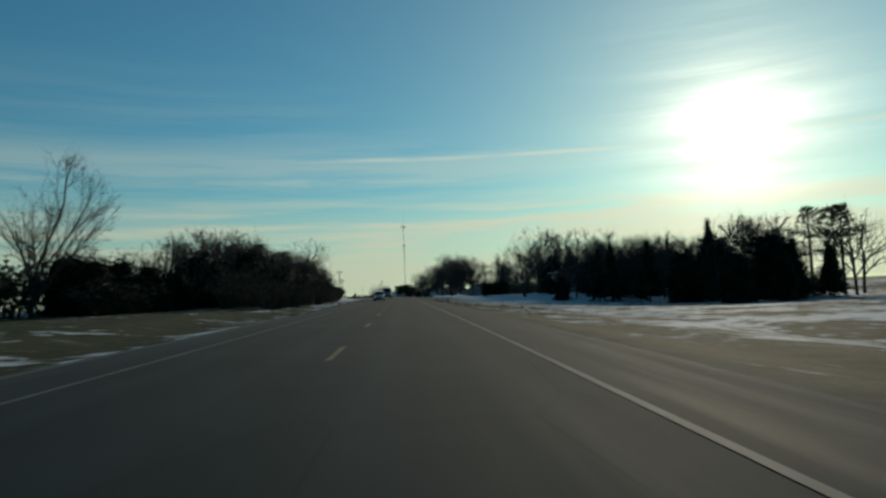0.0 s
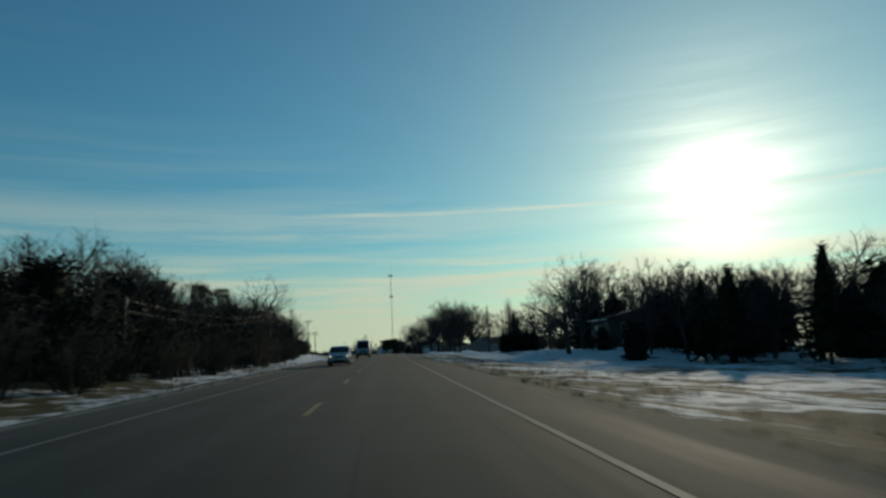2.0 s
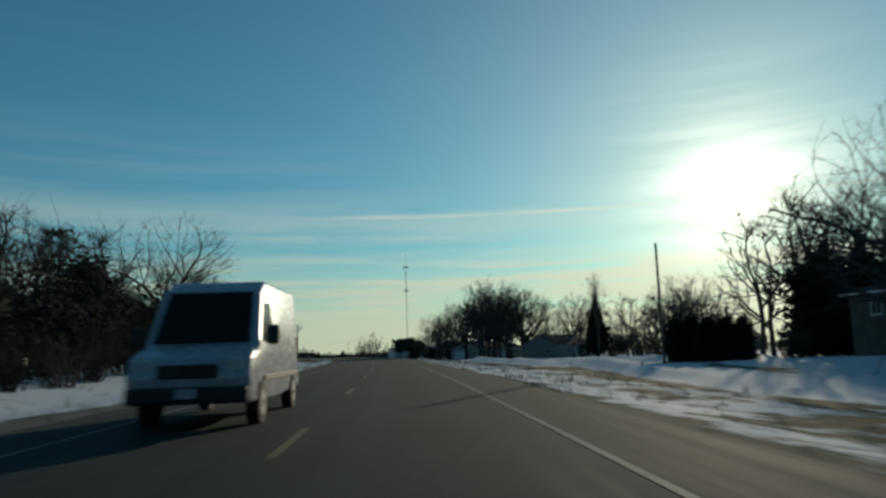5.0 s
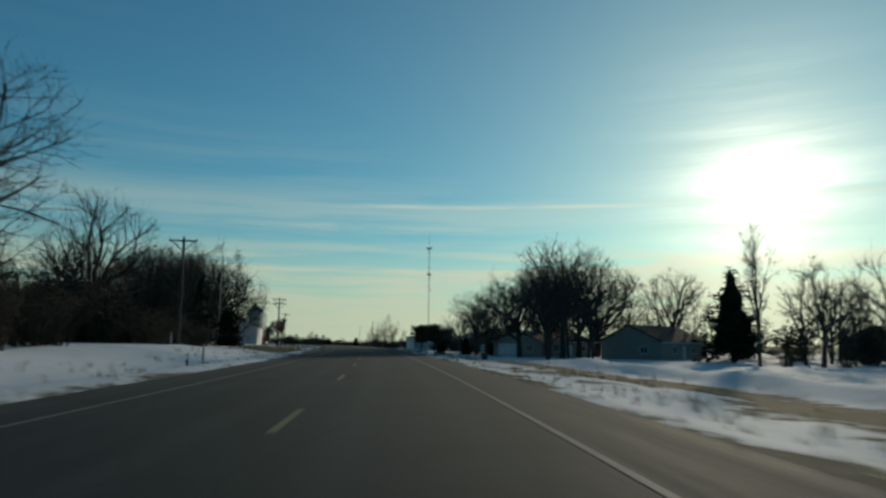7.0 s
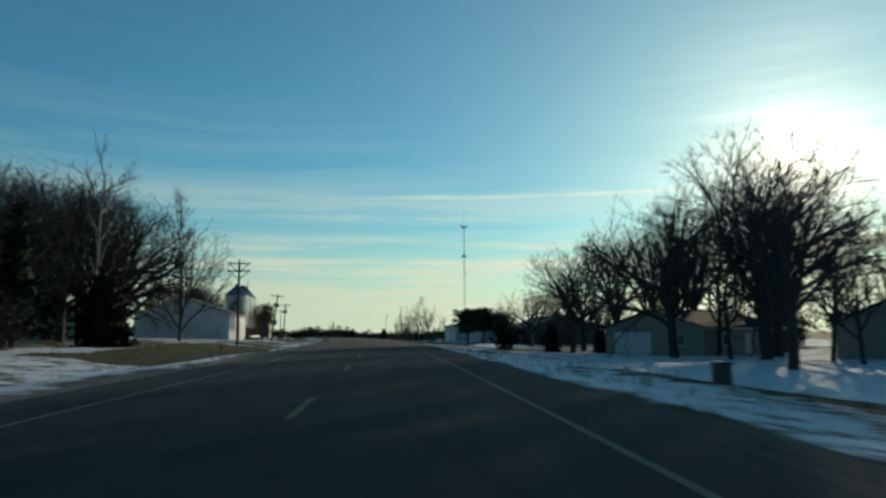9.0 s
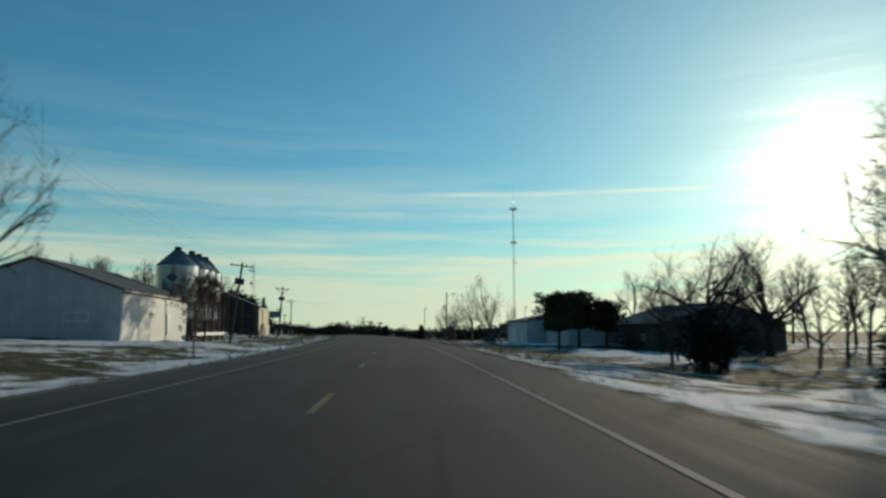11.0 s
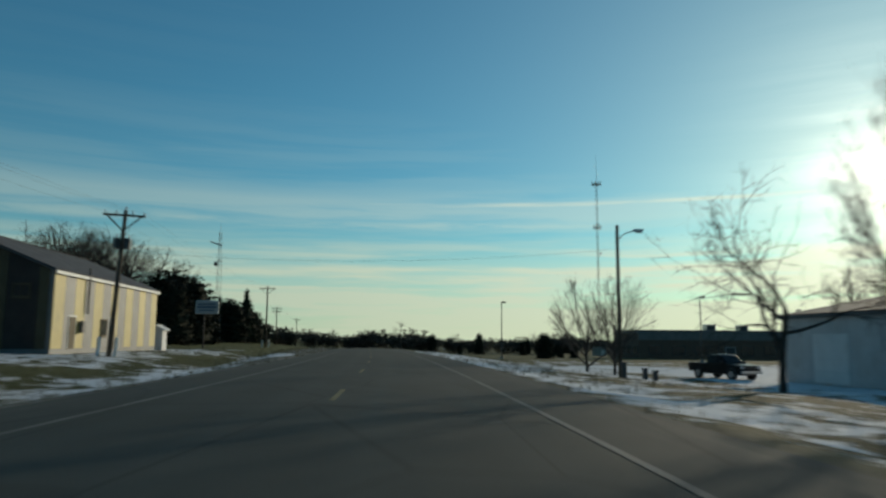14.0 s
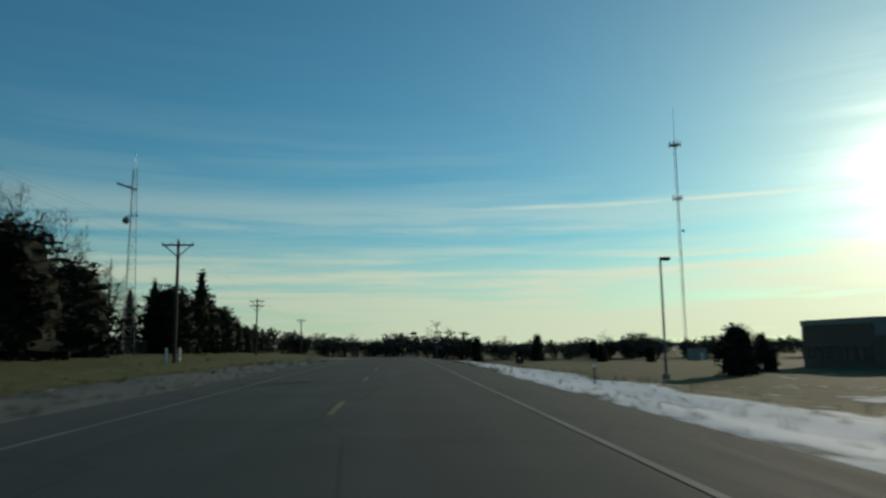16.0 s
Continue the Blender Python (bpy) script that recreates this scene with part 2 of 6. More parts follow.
RUBBER = surface("tyre_rubber", (0.015, 0.015, 0.015), (0.035, 0.034, 0.033), 0.85, 4.0, 30.0, 0.2)
ALLOY = surface("alloy_rim", (0.40, 0.40, 0.41), (0.55, 0.55, 0.56), 0.35, 3.0, 20.0, 0.05, metal=0.8)
PLASTIC = surface("black_plastic", (0.02, 0.02, 0.021), (0.04, 0.04, 0.042), 0.6, 3.0, 30.0, 0.1)
LAMP_ON = emitter("lit_headlamp", (1.0, 0.86, 0.60), 1.3)
LAMP_GLASS = surface("lamp_glass", (0.5, 0.5, 0.5), (0.65, 0.65, 0.65), 0.15)
RED_LAMP = surface("red_lens", (0.35, 0.02, 0.02), (0.45, 0.03, 0.03), 0.2)
SIGN_FACE = surface("sign_face", (0.36, 0.38, 0.41), (0.45, 0.47, 0.49), 0.5, 1.0, 12.0, 0.02)
SIGN_INK = surface("sign_ink", (0.08, 0.10, 0.16), (0.12, 0.14, 0.2), 0.6)
WHITE_LINE = surface("worn_white_marking", (0.080, 0.088, 0.083), (0.175, 0.185, 0.175), 0.85, 0.7, 12.0, 0.1, stain=(0.05, 0.058, 0.053))
YELLOW_LINE = surface("worn_yellow_marking", (0.085, 0.078, 0.035), (0.18, 0.155, 0.055), 0.85, 1.2, 12.0, 0.1, stain=(0.085, 0.075, 0.05))
FENCE_WOOD = surface("fence_wood", (0.07, 0.055, 0.045), (0.14, 0.115, 0.095), 0.9, 2.0, 20.0, 0.2, per=0.15)


def asphalt_material():
    m = bpy.data.materials.new("worn_asphalt")
    m.use_nodes = True
    n = Nodes(m.node_tree)
    pos = n.add("ShaderNodeTexCoord").outputs["Object"]
    across = n.add("ShaderNodeAttribute", attribute_name="across").outputs["Fac"]
    along = n.add("ShaderNodeAttribute", attribute_name="along").outputs["Fac"]
    lane = n.add("ShaderNodeCombineXYZ", {0: n.math("MULTIPLY", across, 1.0), 1: n.math("MULTIPLY", along, 0.03)}).outputs[0]
    streak = n.noise(lane, 1.6, 4.0, 0.6)
    grain = n.noise(pos, 55.0, 3.0, 0.7)
    blotch = n.noise(pos, 0.25, 5.0, 0.6)
    tone = n.math("ADD", n.math("MULTIPLY", n.span(streak, 0.3, 0.7), 0.5), n.math("ADD", n.math("MULTIPLY", grain, 0.3), n.math("MULTIPLY", n.span(blotch, 0.3, 0.7), 0.36)), True)
    col = n.mix(tone, (0.021, 0.0278, 0.0265, 1), (0.045, 0.0590, 0.0565, 1))
    # wheel tracks polished paler, shoulders dusted with dry salt and grit
    wheel = n.span(n.math("ABSOLUTE", n.math("SUBTRACT", n.math("ABSOLUTE", n.math("SUBTRACT", n.math("ABSOLUTE", across), 1.8)), 0.85)), 0.0, 0.5, 0.35, 0.0)
    col = n.mix(wheel, col, (0.055, 0.0705, 0.0665, 1))
    grit = n.math("MULTIPLY", n.span(n.math("ABSOLUTE", across), 3.6, 5.4, 0.0, 1.0), n.span(n.noise(lane, 5.0, 5.0, 0.7), 0.35, 0.65, 0.2, 0.9))
    col = n.mix(grit, col, (0.080, 0.082, 0.076, 1))
    # paler past the snowy field, blending in between 330 and 440 along
    col = n.mix(n.math("MULTIPLY", n.span(along, 330.0, 440.0), n.span(blotch, 0.2, 0.8, 0.30, 0.45)), col, (0.115, 0.124, 0.112, 1))
    crack = n.add("ShaderNodeTexVoronoi", {"Vector": n.add("ShaderNodeCombineXYZ", {0: across, 1: n.math("MULTIPLY", along, 0.35)}).outputs[0], "Scale": 0.33}, feature="DISTANCE_TO_EDGE").outputs[0]
    col = n.mix(n.span(crack, 0.0, 0.012, 0.32, 0.0), col, (0.016, 0.016, 0.017, 1))
    rel = n.add("ShaderNodeBump", {"Strength": 0.35, "Distance": 0.008, "Height": grain}).outputs[0]
    bsdf = n.add("ShaderNodeBsdfPrincipled", {"Base Color": col, "Roughness": n.span(streak, 0.3, 0.7, 0.85, 0.97), "Normal": rel, "Specular IOR Level": 0.12})
    n.tree.links.new(bsdf.outputs[0], n.add("ShaderNodeOutputMaterial").inputs[0])
    return m


def ground_material():
    m = bpy.data.materials.new("winter_ground")
    m.use_nodes = True
    n = Nodes(m.node_tree)
    pos = n.add("ShaderNodeTexCoord").outputs["Object"]
    snow = n.add("ShaderNodeAttribute", attribute_name="snow").outputs["Fac"]
    dry = n.add("ShaderNodeAttribute", attribute_name="dry").outputs["Fac"]
    big, mid, fine = n.noise(pos, 0.11, 5.0, 0.6), n.noise(pos, 0.75, 5.0, 0.65), n.noise(pos, 9.0, 4.0, 0.7)
    turf = n.mix(n.span(mid, 0.3, 0.7), (0.040, 0.043, 0.019, 1), (0.095, 0.092, 0.044, 1))
    straw = n.mix(n.span(mid, 0.3, 0.7), (0.104, 0.110, 0.036, 1), (0.185, 0.184, 0.070, 1))
    grass = n.mix(dry, turf, straw)
    grass = n.mix(n.span(fine, 0.35, 0.7, 0.0, 0.55), grass, (0.045, 0.036, 0.022, 1))
    grit = n.math("MULTIPLY", n.add("ShaderNodeAttribute", attribute_name="grit").outputs["Fac"], n.span(mid, 0.25, 0.55, 0.7, 1.0))
    grass = n.mix(grit, grass, n.mix(fine, (0.125, 0.125, 0.112, 1), (0.225, 0.222, 0.200, 1)))
    snow = n.math("SUBTRACT", snow, n.math("MULTIPLY", grit, 0.55))
    cover = n.math("ADD", snow, n.math("ADD", n.math("MULTIPLY", n.math("SUBTRACT", big, 0.5), 1.1), n.math("ADD", n.math("MULTIPLY", n.math("SUBTRACT", mid, 0.5), 1.05), n.math("MULTIPLY", n.math("SUBTRACT", fine, 0.5), 0.4))))
    mask = n.span(cover, 0.46, 0.57)
    white = n.mix(n.span(fine, 0.3, 0.7), (0.72, 0.74, 0.77, 1), (0.84, 0.85, 0.86, 1))
    white = n.mix(n.span(n.noise(pos, 0.5, 6.0, 0.7), 0.5, 0.75, 0.0, 0.35), white, (0.42, 0.39, 0.34, 1))
    col = n.mix(mask, grass, white)
    height = n.math("ADD", n.math("MULTIPLY", fine, 0.3), n.math("ADD", mid, n.math("MULTIPLY", mask, 0.8)))
    rel = n.add("ShaderNodeBump", {"Strength": 0.7, "Distance": 0.10, "Height": height}).outputs[0]
    bsdf = n.add("ShaderNodeBsdfPrincipled", {"Base Color": col, "Roughness": n.span(mask, 0.0, 1.0, 0.95, 0.85), "Normal": rel, "Specular IOR Level": 0.1})
    n.tree.links.new(bsdf.outputs[0], n.add("ShaderNodeOutputMaterial").inputs[0])
    return m


ASPHALT, GROUND = asphalt_material(), ground_material()

# ---- the road's line: heading by distance along it ----
HEADINGS = [(-400, 0.0), (0, 0.0), (40, 0.66), (80, 0.76), (120, 0.50), (160, 0.92), (200, 2.25), (240, 4.12), (280, 5.53), (320, 6.83), (360, 8.24), (400, 10.21), (440, 12.15), (480, 13.95), (3000, 13.95)]
STEP = 4.0
ROAD_S = np.arange(-120.0, 1000.1, STEP)
ROAD_TH = np.radians(np.interp(ROAD_S, [h[0] for h in HEADINGS], [h[1] for h in HEADINGS]))
ROAD_X = np.concatenate([[0], np.cumsum(-np.sin((ROAD_TH[1:] + ROAD_TH[:-1]) / 2) * STEP)])
ROAD_Y = np.concatenate([[0], np.cumsum(np.cos((ROAD_TH[1:] + ROAD_TH[:-1]) / 2) * STEP)])
ROAD_X -= np.interp(0, ROAD_S, ROAD_X)
ROAD_Y -= np.interp(0, ROAD_S, ROAD_Y)


def smooth(v, a, b):
    k = np.clip((v - a) / (b - a), 0, 1)
    return k * k * (3 - 2 * k)


def road_z(s):
    """A long, gentle crest: the road's height by distance along it, falling away past the last bend."""
    s = np.asarray(s, float)
    base = -1.263e-5 * (np.clip(s, -200, 620) - 240) ** 2 / 2 - 0.0048 * np.clip(s - 620, 0, 200)
    return base - 1.9 * smooth(s, 520, 740)


def terrain(s, u):
    """Height of the land: shallow ditch and verge on one side, yards lower than the road on the other."""
    s, u = np.asarray(s, float), np.asarray(u, float)
    edge = 5.6 + 3.4 * smooth(s, 440, 500)
    left = -0.45 * smooth(-u - edge, 0.0, 2.9) + 0.55 * smooth(-u, 10, 17) + (0.5 * smooth(s, 250, 300) + 0.6 * smooth(s, 540, 590)) * smooth(-u, 18, 32)
    left = left + 0.55 * smooth(-u, 8.5, 17) * smooth(s, 180, 205) * (1 - smooth(s, 268, 292))
    left = left - 0.48 * np.exp(-((s - 409) / 17.0) ** 2) * smooth(-u, 8.5, 14)
    bump = np.maximum(np.exp(-((s - 207) / 22.0) ** 2), 0.62 * smooth(s, 190, 205) * (1 - smooth(s, 272, 296))) + 0.75 * np.exp(-((s - 448) / 12.0) ** 2)
    right = -0.5 * smooth(u, 5.6, 9.5) - (0.95 * smooth(u, 9, 20)) * (1 - 0.9 * np.clip(bump, 0, 1))
    right = right - 1.1 * smooth(u, 16, 42) * smooth(s, 60, 110) * (1 - smooth(s, 155, 190))
    # ploughed bank of snow, steep towards the road
    crest = 18.6 + 0.6 * np.sin(s * 0.21)
    berm = np.exp(-((u - crest) / np.where(u < crest, 1.1, 3.0)) ** 2) * smooth(s, 185, 200) * (1 - smooth(s, 278, 300)) * (0.66 + 0.22 * np.sin(s * 0.37) * np.sin(s * 0.13 + 1))
    berm = berm + 0.22 * np.exp(-((u - 9.2) / 1.4) ** 2) * smooth(s, 150, 190) * (1 - smooth(s, 275, 300)) * (0.5 + 0.5 * np.sin(s * 0.29 + 2))
    berm = berm + 0.55 * np.exp(-((u - 26.5) / 2.0) ** 2) * smooth(s, 378, 392) * (1 - smooth(s, 418, 428)) * (0.75 + 0.25 * np.sin(s * 0.45))
    berm_left = 0.30 * np.exp(-((u + 7.2) / 1.2) ** 2) * smooth(s, 60, 110) * (1 - smooth(s, 300, 330))
    far = -2.0 * smooth(np.abs(u), 90, 400)
    return road_z(s) + np.where(u < 0, left, right) + berm + berm_left + far - 0.085 * (1 - smooth(np.abs(u), 6.5, 10.0))


def turn_at(s):
    return math.degrees(np.interp(s, ROAD_S, ROAD_TH))


def stand(s, u, z=0.0, turn=0.0):
    """The pose of a thing there; its y axis runs along the road, its x axis to the right."""
    p = spot(s, u, z)
    return pose(p.x, p.y, p.z, 0, 0, turn_at(s) + turn)


# ---- mesh helpers ----
def mesh_of(name, verts, faces, material, smooth_faces=False):
    me = bpy.data.meshes.new(name)
    me.from_pydata([tuple(v) for v in verts], [], faces)
    me.materials.append(material)
    if smooth_faces:
        me.polygons.foreach_set("use_smooth", [True] * len(me.polygons))
    me.update()
    return me


def part(name, bm, material, parent, label="", smooth_faces=False):
    me = bpy.data.meshes.new(name)
    bm.to_mesh(me)
    bm.free()
    me.materials.append(material)
    if smooth_faces:
        me.polygons.foreach_set("use_smooth", [True] * len(me.polygons))
    ob = new(name, me)
    ob.parent = parent
    return tagged(ob, label)


def thing(name, m, label, category, group="", kind=""):
    ob = new(name)
    ob.matrix_world = m
    return tagged(ob, label, category, group, kind)


def box_into(bm, cx, cy, cz, sx, sy, sz, bevel=0.0, m=None):
    made = bmesh.ops.create_cube(bm, size=1.0, matrix=(m or Matrix()) @ Matrix.Translation((cx, cy, cz)) @ Matrix.Diagonal((sx, sy, sz, 1)))
    if bevel:
        edges = list({e for v in made["verts"] for e in v.link_edges})
        bmesh.ops.bevel(bm, geom=edges, offset=bevel, segments=2, affect="EDGES", profile=0.5)
    return bm


def box(cx, cy, cz, sx, sy, sz, bevel=0.0, m=None):
    return box_into(bmesh.new(), cx, cy, cz, sx, sy, sz, bevel, m)


def rod_into(bm, a, b, r0, r1=None, sides=8):
    a, b = Vector(a), Vector(b)
    r1 = r0 if r1 is None else r1
    m = Matrix.Translation((a + b) / 2) @ (b - a).to_track_quat("Z", "Y").to_matrix().to_4x4()
    bmesh.ops.create_cone(bm, cap_ends=True, segments=sides, radius1=r0, radius2=r1, depth=(b - a).length, matrix=m)
    return bm


def rod(a, b, r0, r1=None, sides=8):
    return rod_into(bmesh.new(), a, b, r0, r1, sides)


def prism(outline, y0, y1):
    """A solid from an outline in x and z, drawn out from y0 to y1."""
    bm = bmesh.new()
    front = [bm.verts.new((x, y0, z)) for x, z in outline]
    back = [bm.verts.new((x, y1, z)) for x, z in outline]
    bm.faces.new(front), bm.faces.new(back[::-1])
    k = len(outline)
    for i in range(k):
        bm.faces.new((front[i], back[i], back[(i + 1) % k], front[(i + 1) % k]))
    bmesh.ops.recalc_face_normals(bm, faces=bm.faces)
    return bm


def piece(name, mesh, parent, m):
    ob = new(name, mesh)
    ob.parent = parent
    ob.matrix_basis = m
    return ob


# ---- ground and road ----
def build_ground():
    ys = np.concatenate([[-300, -200, -120], np.arange(-80, 60, 8.0), np.arange(60, 620, 2.5), np.arange(620, 800, 10.0), [830, 870, 930, 1000, 1200, 1600, 2300, 3200, 4600]])
    vs = [0, 3, 5.0, 5.6, 6.3, 7.0, 7.8, 8.7, 9.6, 10.6, 11.8, 13.2, 15, 16.4, 17.4, 18.2, 19.2, 20.6, 22.5, 26, 30, 35, 41, 48, 57, 70, 90, 120, 170, 260, 420, 800, 1600, 3500]
    vs = np.array([-v for v in vs[:0:-1]] + vs, float)
    top_s = ROAD_S[-1]
    verts, snow, dry, grit = [], [], [], []
    for y in ys:
        s = float(np.interp(y, ROAD_Y, ROAD_S)) if ROAD_Y[0] < y < ROAD_Y[-1] else (ROAD_S[0] + (y - ROAD_Y[0]) if y < 0 else top_s + (y - ROAD_Y[-1]))
        cx = float(np.interp(y, ROAD_Y, ROAD_X)) if y < ROAD_Y[-1] else ROAD_X[-1] - (y - ROAD_Y[-1]) * math.tan(ROAD_TH[-1])
        th = float(np.interp(s, ROAD_S, ROAD_TH))
        for v in vs:
            u = v * math.cos(th)
            near = min(1.0, abs(v) / 300.0)
            ss = s + v * math.sin(th) * (1 - near)
            z = float(terrain(ss, u))
            if abs(u) < 5.3:
                z = float(road_z(ss)) - 0.17
            rough = noise.noise(Vector((v * 0.23, y * 0.16, 0.0))) * 0.16 + noise.noise(Vector((v * 0.6, y * 0.45, 4.0))) * 0.07
            if abs(u) > 6.2:
                z += rough * min(1.0, (abs(u) - 6.2) / 3.0)
            verts.append((cx + v, y, z))
            snow.append(snow_cover(ss, u))
            dry.append(dry_cover(ss, u))
            grit.append(gravel_cover(ss, u))
    w = len(vs)
    faces = [(r * w + c, r * w + c + 1, (r + 1) * w + c + 1, (r + 1) * w + c) for r in range(len(ys) - 1) for c in range(w - 1)]
    me = mesh_of("ground", verts, faces, GROUND, True)
    me.attributes.new("snow", "FLOAT", "POINT").data.foreach_set("value", snow)
    me.attributes.new("dry", "FLOAT", "POINT").data.foreach_set("value", dry)
    me.attributes.new("grit", "FLOAT", "POINT").data.foreach_set("value", grit)
    tagged(new("ground", me), "winter verge and yards of dead grass under patchy snow", "ground", kind="structure")


def snow_cover(s, u):
    """How much of the land lies under snow, by stretch of road."""
    if u < 0:
        a = np.interp(s, [0, 60, 120, 180, 200, 262, 294, 330, 380, 405, 440, 470, 500, 520, 560, 700, 900], [0.30, 0.32, 0.45, 0.70, 0.92, 0.92, 0.62, 0.42, 0.60, 0.42, 0.42, 0.42, 0.20, 0.10, 0.08, 0.18, 0.3])
        edge = np.interp(s, [0, 60, 110, 300, 340, 420, 500, 520, 560], [0.15, 0.25, 0.5, 0.45, 0.35, 0.2, 0.22, 0.12, 0.05]) * math.exp(-((u + 7.4) / 1.9) ** 2)
        back = 0.12 if (s > 430 and s < 500 and u < -14) else 0.0
        edge += 1.2 * math.exp(-((u + 7.6) / 1.0) ** 2 - ((s - 474) / 6.0) ** 2)
        if -17 < u < -9.5 and 300 < s < 342:
            a -= 0.3
    else:
        a = np.interp(s, [0, 40, 100, 150, 190, 270, 320, 360, 390, 430, 470, 500, 530, 600, 700, 900], [0.50, 0.52, 0.54, 0.58, 0.60, 0.60, 0.66, 0.52, 0.40, 0.44, 0.66, 0.66, 0.30, 0.12, 0.12, 0.3])
        edge = 0.12 * math.exp(-((u - 7.4) / 1.2) ** 2) * np.interp(s, [0, 120, 180, 520, 560], [0.1, 0.4, 1.0, 1.0, 0.5])
        edge -= 0.34 * math.exp(-((u - 14.2) / 2.2) ** 2) * np.interp(s, [150, 190, 290, 310], [0.0, 1.0, 1.0, 0.3])
        edge += 0.45 * math.exp(-((u - 18.6) / 1.9) ** 2) * np.interp(s, [180, 195, 285, 300], [0.0, 1.0, 1.0, 0.0])
        edge -= 0.42 * math.exp(-((u - 25.0) / 2.6) ** 2) * np.interp(s, [180, 200, 255, 280], [0.0, 1.0, 1.0, 0.0])
        edge += 0.40 * math.exp(-((u - 26.0) / 2.4) ** 2) * np.interp(s, [375, 390, 418, 428], [0.0, 1.0, 1.0, 0.0])
        edge += 0.55 * math.exp(-((u - 9.4) / 2.3) ** 2) * np.interp(s, [490, 510, 700, 760], [0.0, 1.0, 1.0, 0.0])
        edge += 0.22 * smooth(u, 14, 19) * np.interp(s, [150, 190, 330, 360], [0.0, 1.0, 1.0, 0.0])
        back = -0.10 * float(1 - smooth(u, 9, 15)) * float(1 - smooth(s, 140, 190))
        if 455 < s < 508 and 24 < u < 60:
            back = 0.10
        edge -= 0.30 * math.exp(-((u - 23.0) / 1.8) ** 2) * np.interp(s, [460, 475, 500, 515], [0.0, 1.0, 1.0, 0.0])
    away = float(smooth(abs(u), 45, 120))
    drift = 0.5 * noise.noise(Vector((s * 0.011, u * 0.011, 3.0))) + 0.25 * noise.noise(Vector((s * 0.034, u * 0.034, 7.0)))
    return float(np.clip((a + edge + back) * (1 - away) + (0.52 + drift - 0.3 * float(smooth(s, 500, 540))) * away, 0, 1.05))


def gravel_cover(s, u):
    """The strip of gravel beside the asphalt, which widens past the barn."""
    wide = (6.3 if u < 0 else 5.8) + (2.9 * float(smooth(s, 440, 500)) if u < 0 else 0.0)
    bare = 1 - math.exp(-((u + 7.7) / 1.2) ** 2 - ((s - 474) / 7.0) ** 2)
    return float(1 - smooth(abs(u), wide - 0.3, wide + 0.6)) * (bare if u < 0 else 0.45)


def dry_cover(s, u):
    if u < 0:
        return float(np.interp(s, [0, 300, 390, 480, 510, 900], [0.15, 0.2, 0.45, 0.6, 0.95, 0.9]))
    return float(np.interp(s, [0, 300, 430, 500, 540, 900], [0.08, 0.08, 0.25, 0.5, 0.6, 0.6]))


def ribbon(name, s0, s1, u0, u1, lift, material, step=4.0, cols=1, skirt=0.0):
    """A strip that follows the road between two offsets."""
    count = max(1, int(round((s1 - s0) / step)))
    verts, faces, across, along = [], [], [], []
    us = list(np.linspace(u0, u1, cols + 1))
    if skirt:
        us = [u0 - 0.12] + us + [u1 + 0.12]
    for i in range(count + 1):
        s = s0 + (s1 - s0) * i / count
        th = np.interp(s, ROAD_S, ROAD_TH)
        for j, u in enumerate(us):
            drop = skirt if skirt and j in (0, len(us) - 1) else 0.0
            crown = -0.012 * min(abs(u), 5.6)
            verts.append((np.interp(s, ROAD_S, ROAD_X) + u * math.cos(th), np.interp(s, ROAD_S, ROAD_Y) + u * math.sin(th), float(road_z(s)) + crown + lift - drop))
            across.append(u), along.append(s)
    w = len(us)
    faces = [(i * w + j, i * w + j + 1, (i + 1) * w + j + 1, (i + 1) * w + j) for i in range(count) for j in range(w - 1)]
    me = mesh_of(name, verts, faces, material)
    me.attributes.new("across", "FLOAT", "POINT").data.foreach_set("value", across)
    me.attributes.new("along", "FLOAT", "POINT").data.foreach_set("value", along)
    return new(name, me)


build_ground()
LAND = bpy.data.objects["ground"].data
LAND_TREE = BVHTree.FromPolygons([v.co for v in LAND.vertices], [tuple(p.vertices) for p in LAND.polygons])


def land_z(x, y):
    """Height of the ground's surface under a point."""
    hit = LAND_TREE.ray_cast(Vector((x, y, 60.0)), Vector((0, 0, -1)))[0]
    return hit.z if hit else 0.0


def spot(s, u, z=0.0):
    """A place by distance along the road, offset to its right, and height over the ground there."""
    th = np.interp(s, ROAD_S, ROAD_TH)
    x, y = np.interp(s, ROAD_S, ROAD_X) + u * math.cos(th), np.interp(s, ROAD_S, ROAD_Y) + u * math.sin(th)
    return Vector((x, y, (land_z(x, y) if abs(u) > 6.3 else float(terrain(s, u))) + z))


road = tagged(ribbon("road", -100, 960, -5.5, 5.5, 0.0, ASPHALT, 4.0, 10, 0.4), "worn grey two-lane asphalt road with paved shoulders", "road", kind="structure")
for side, u in (("edge_line", -3.6), ("edge_line", 3.6)):
    ob = ribbon(side, -90, 900, u - 0.055, u + 0.055, 0.006, WHITE_LINE, 4.0)
    ob.parent = road
s = 430.6 - 11.95 * 43
while s < 700:
    ob = ribbon("centre_dash", s, s + 3.05, -0.06, 0.06, 0.006, YELLOW_LINE, 1.5)
    ob.parent = road
    s += 11.95


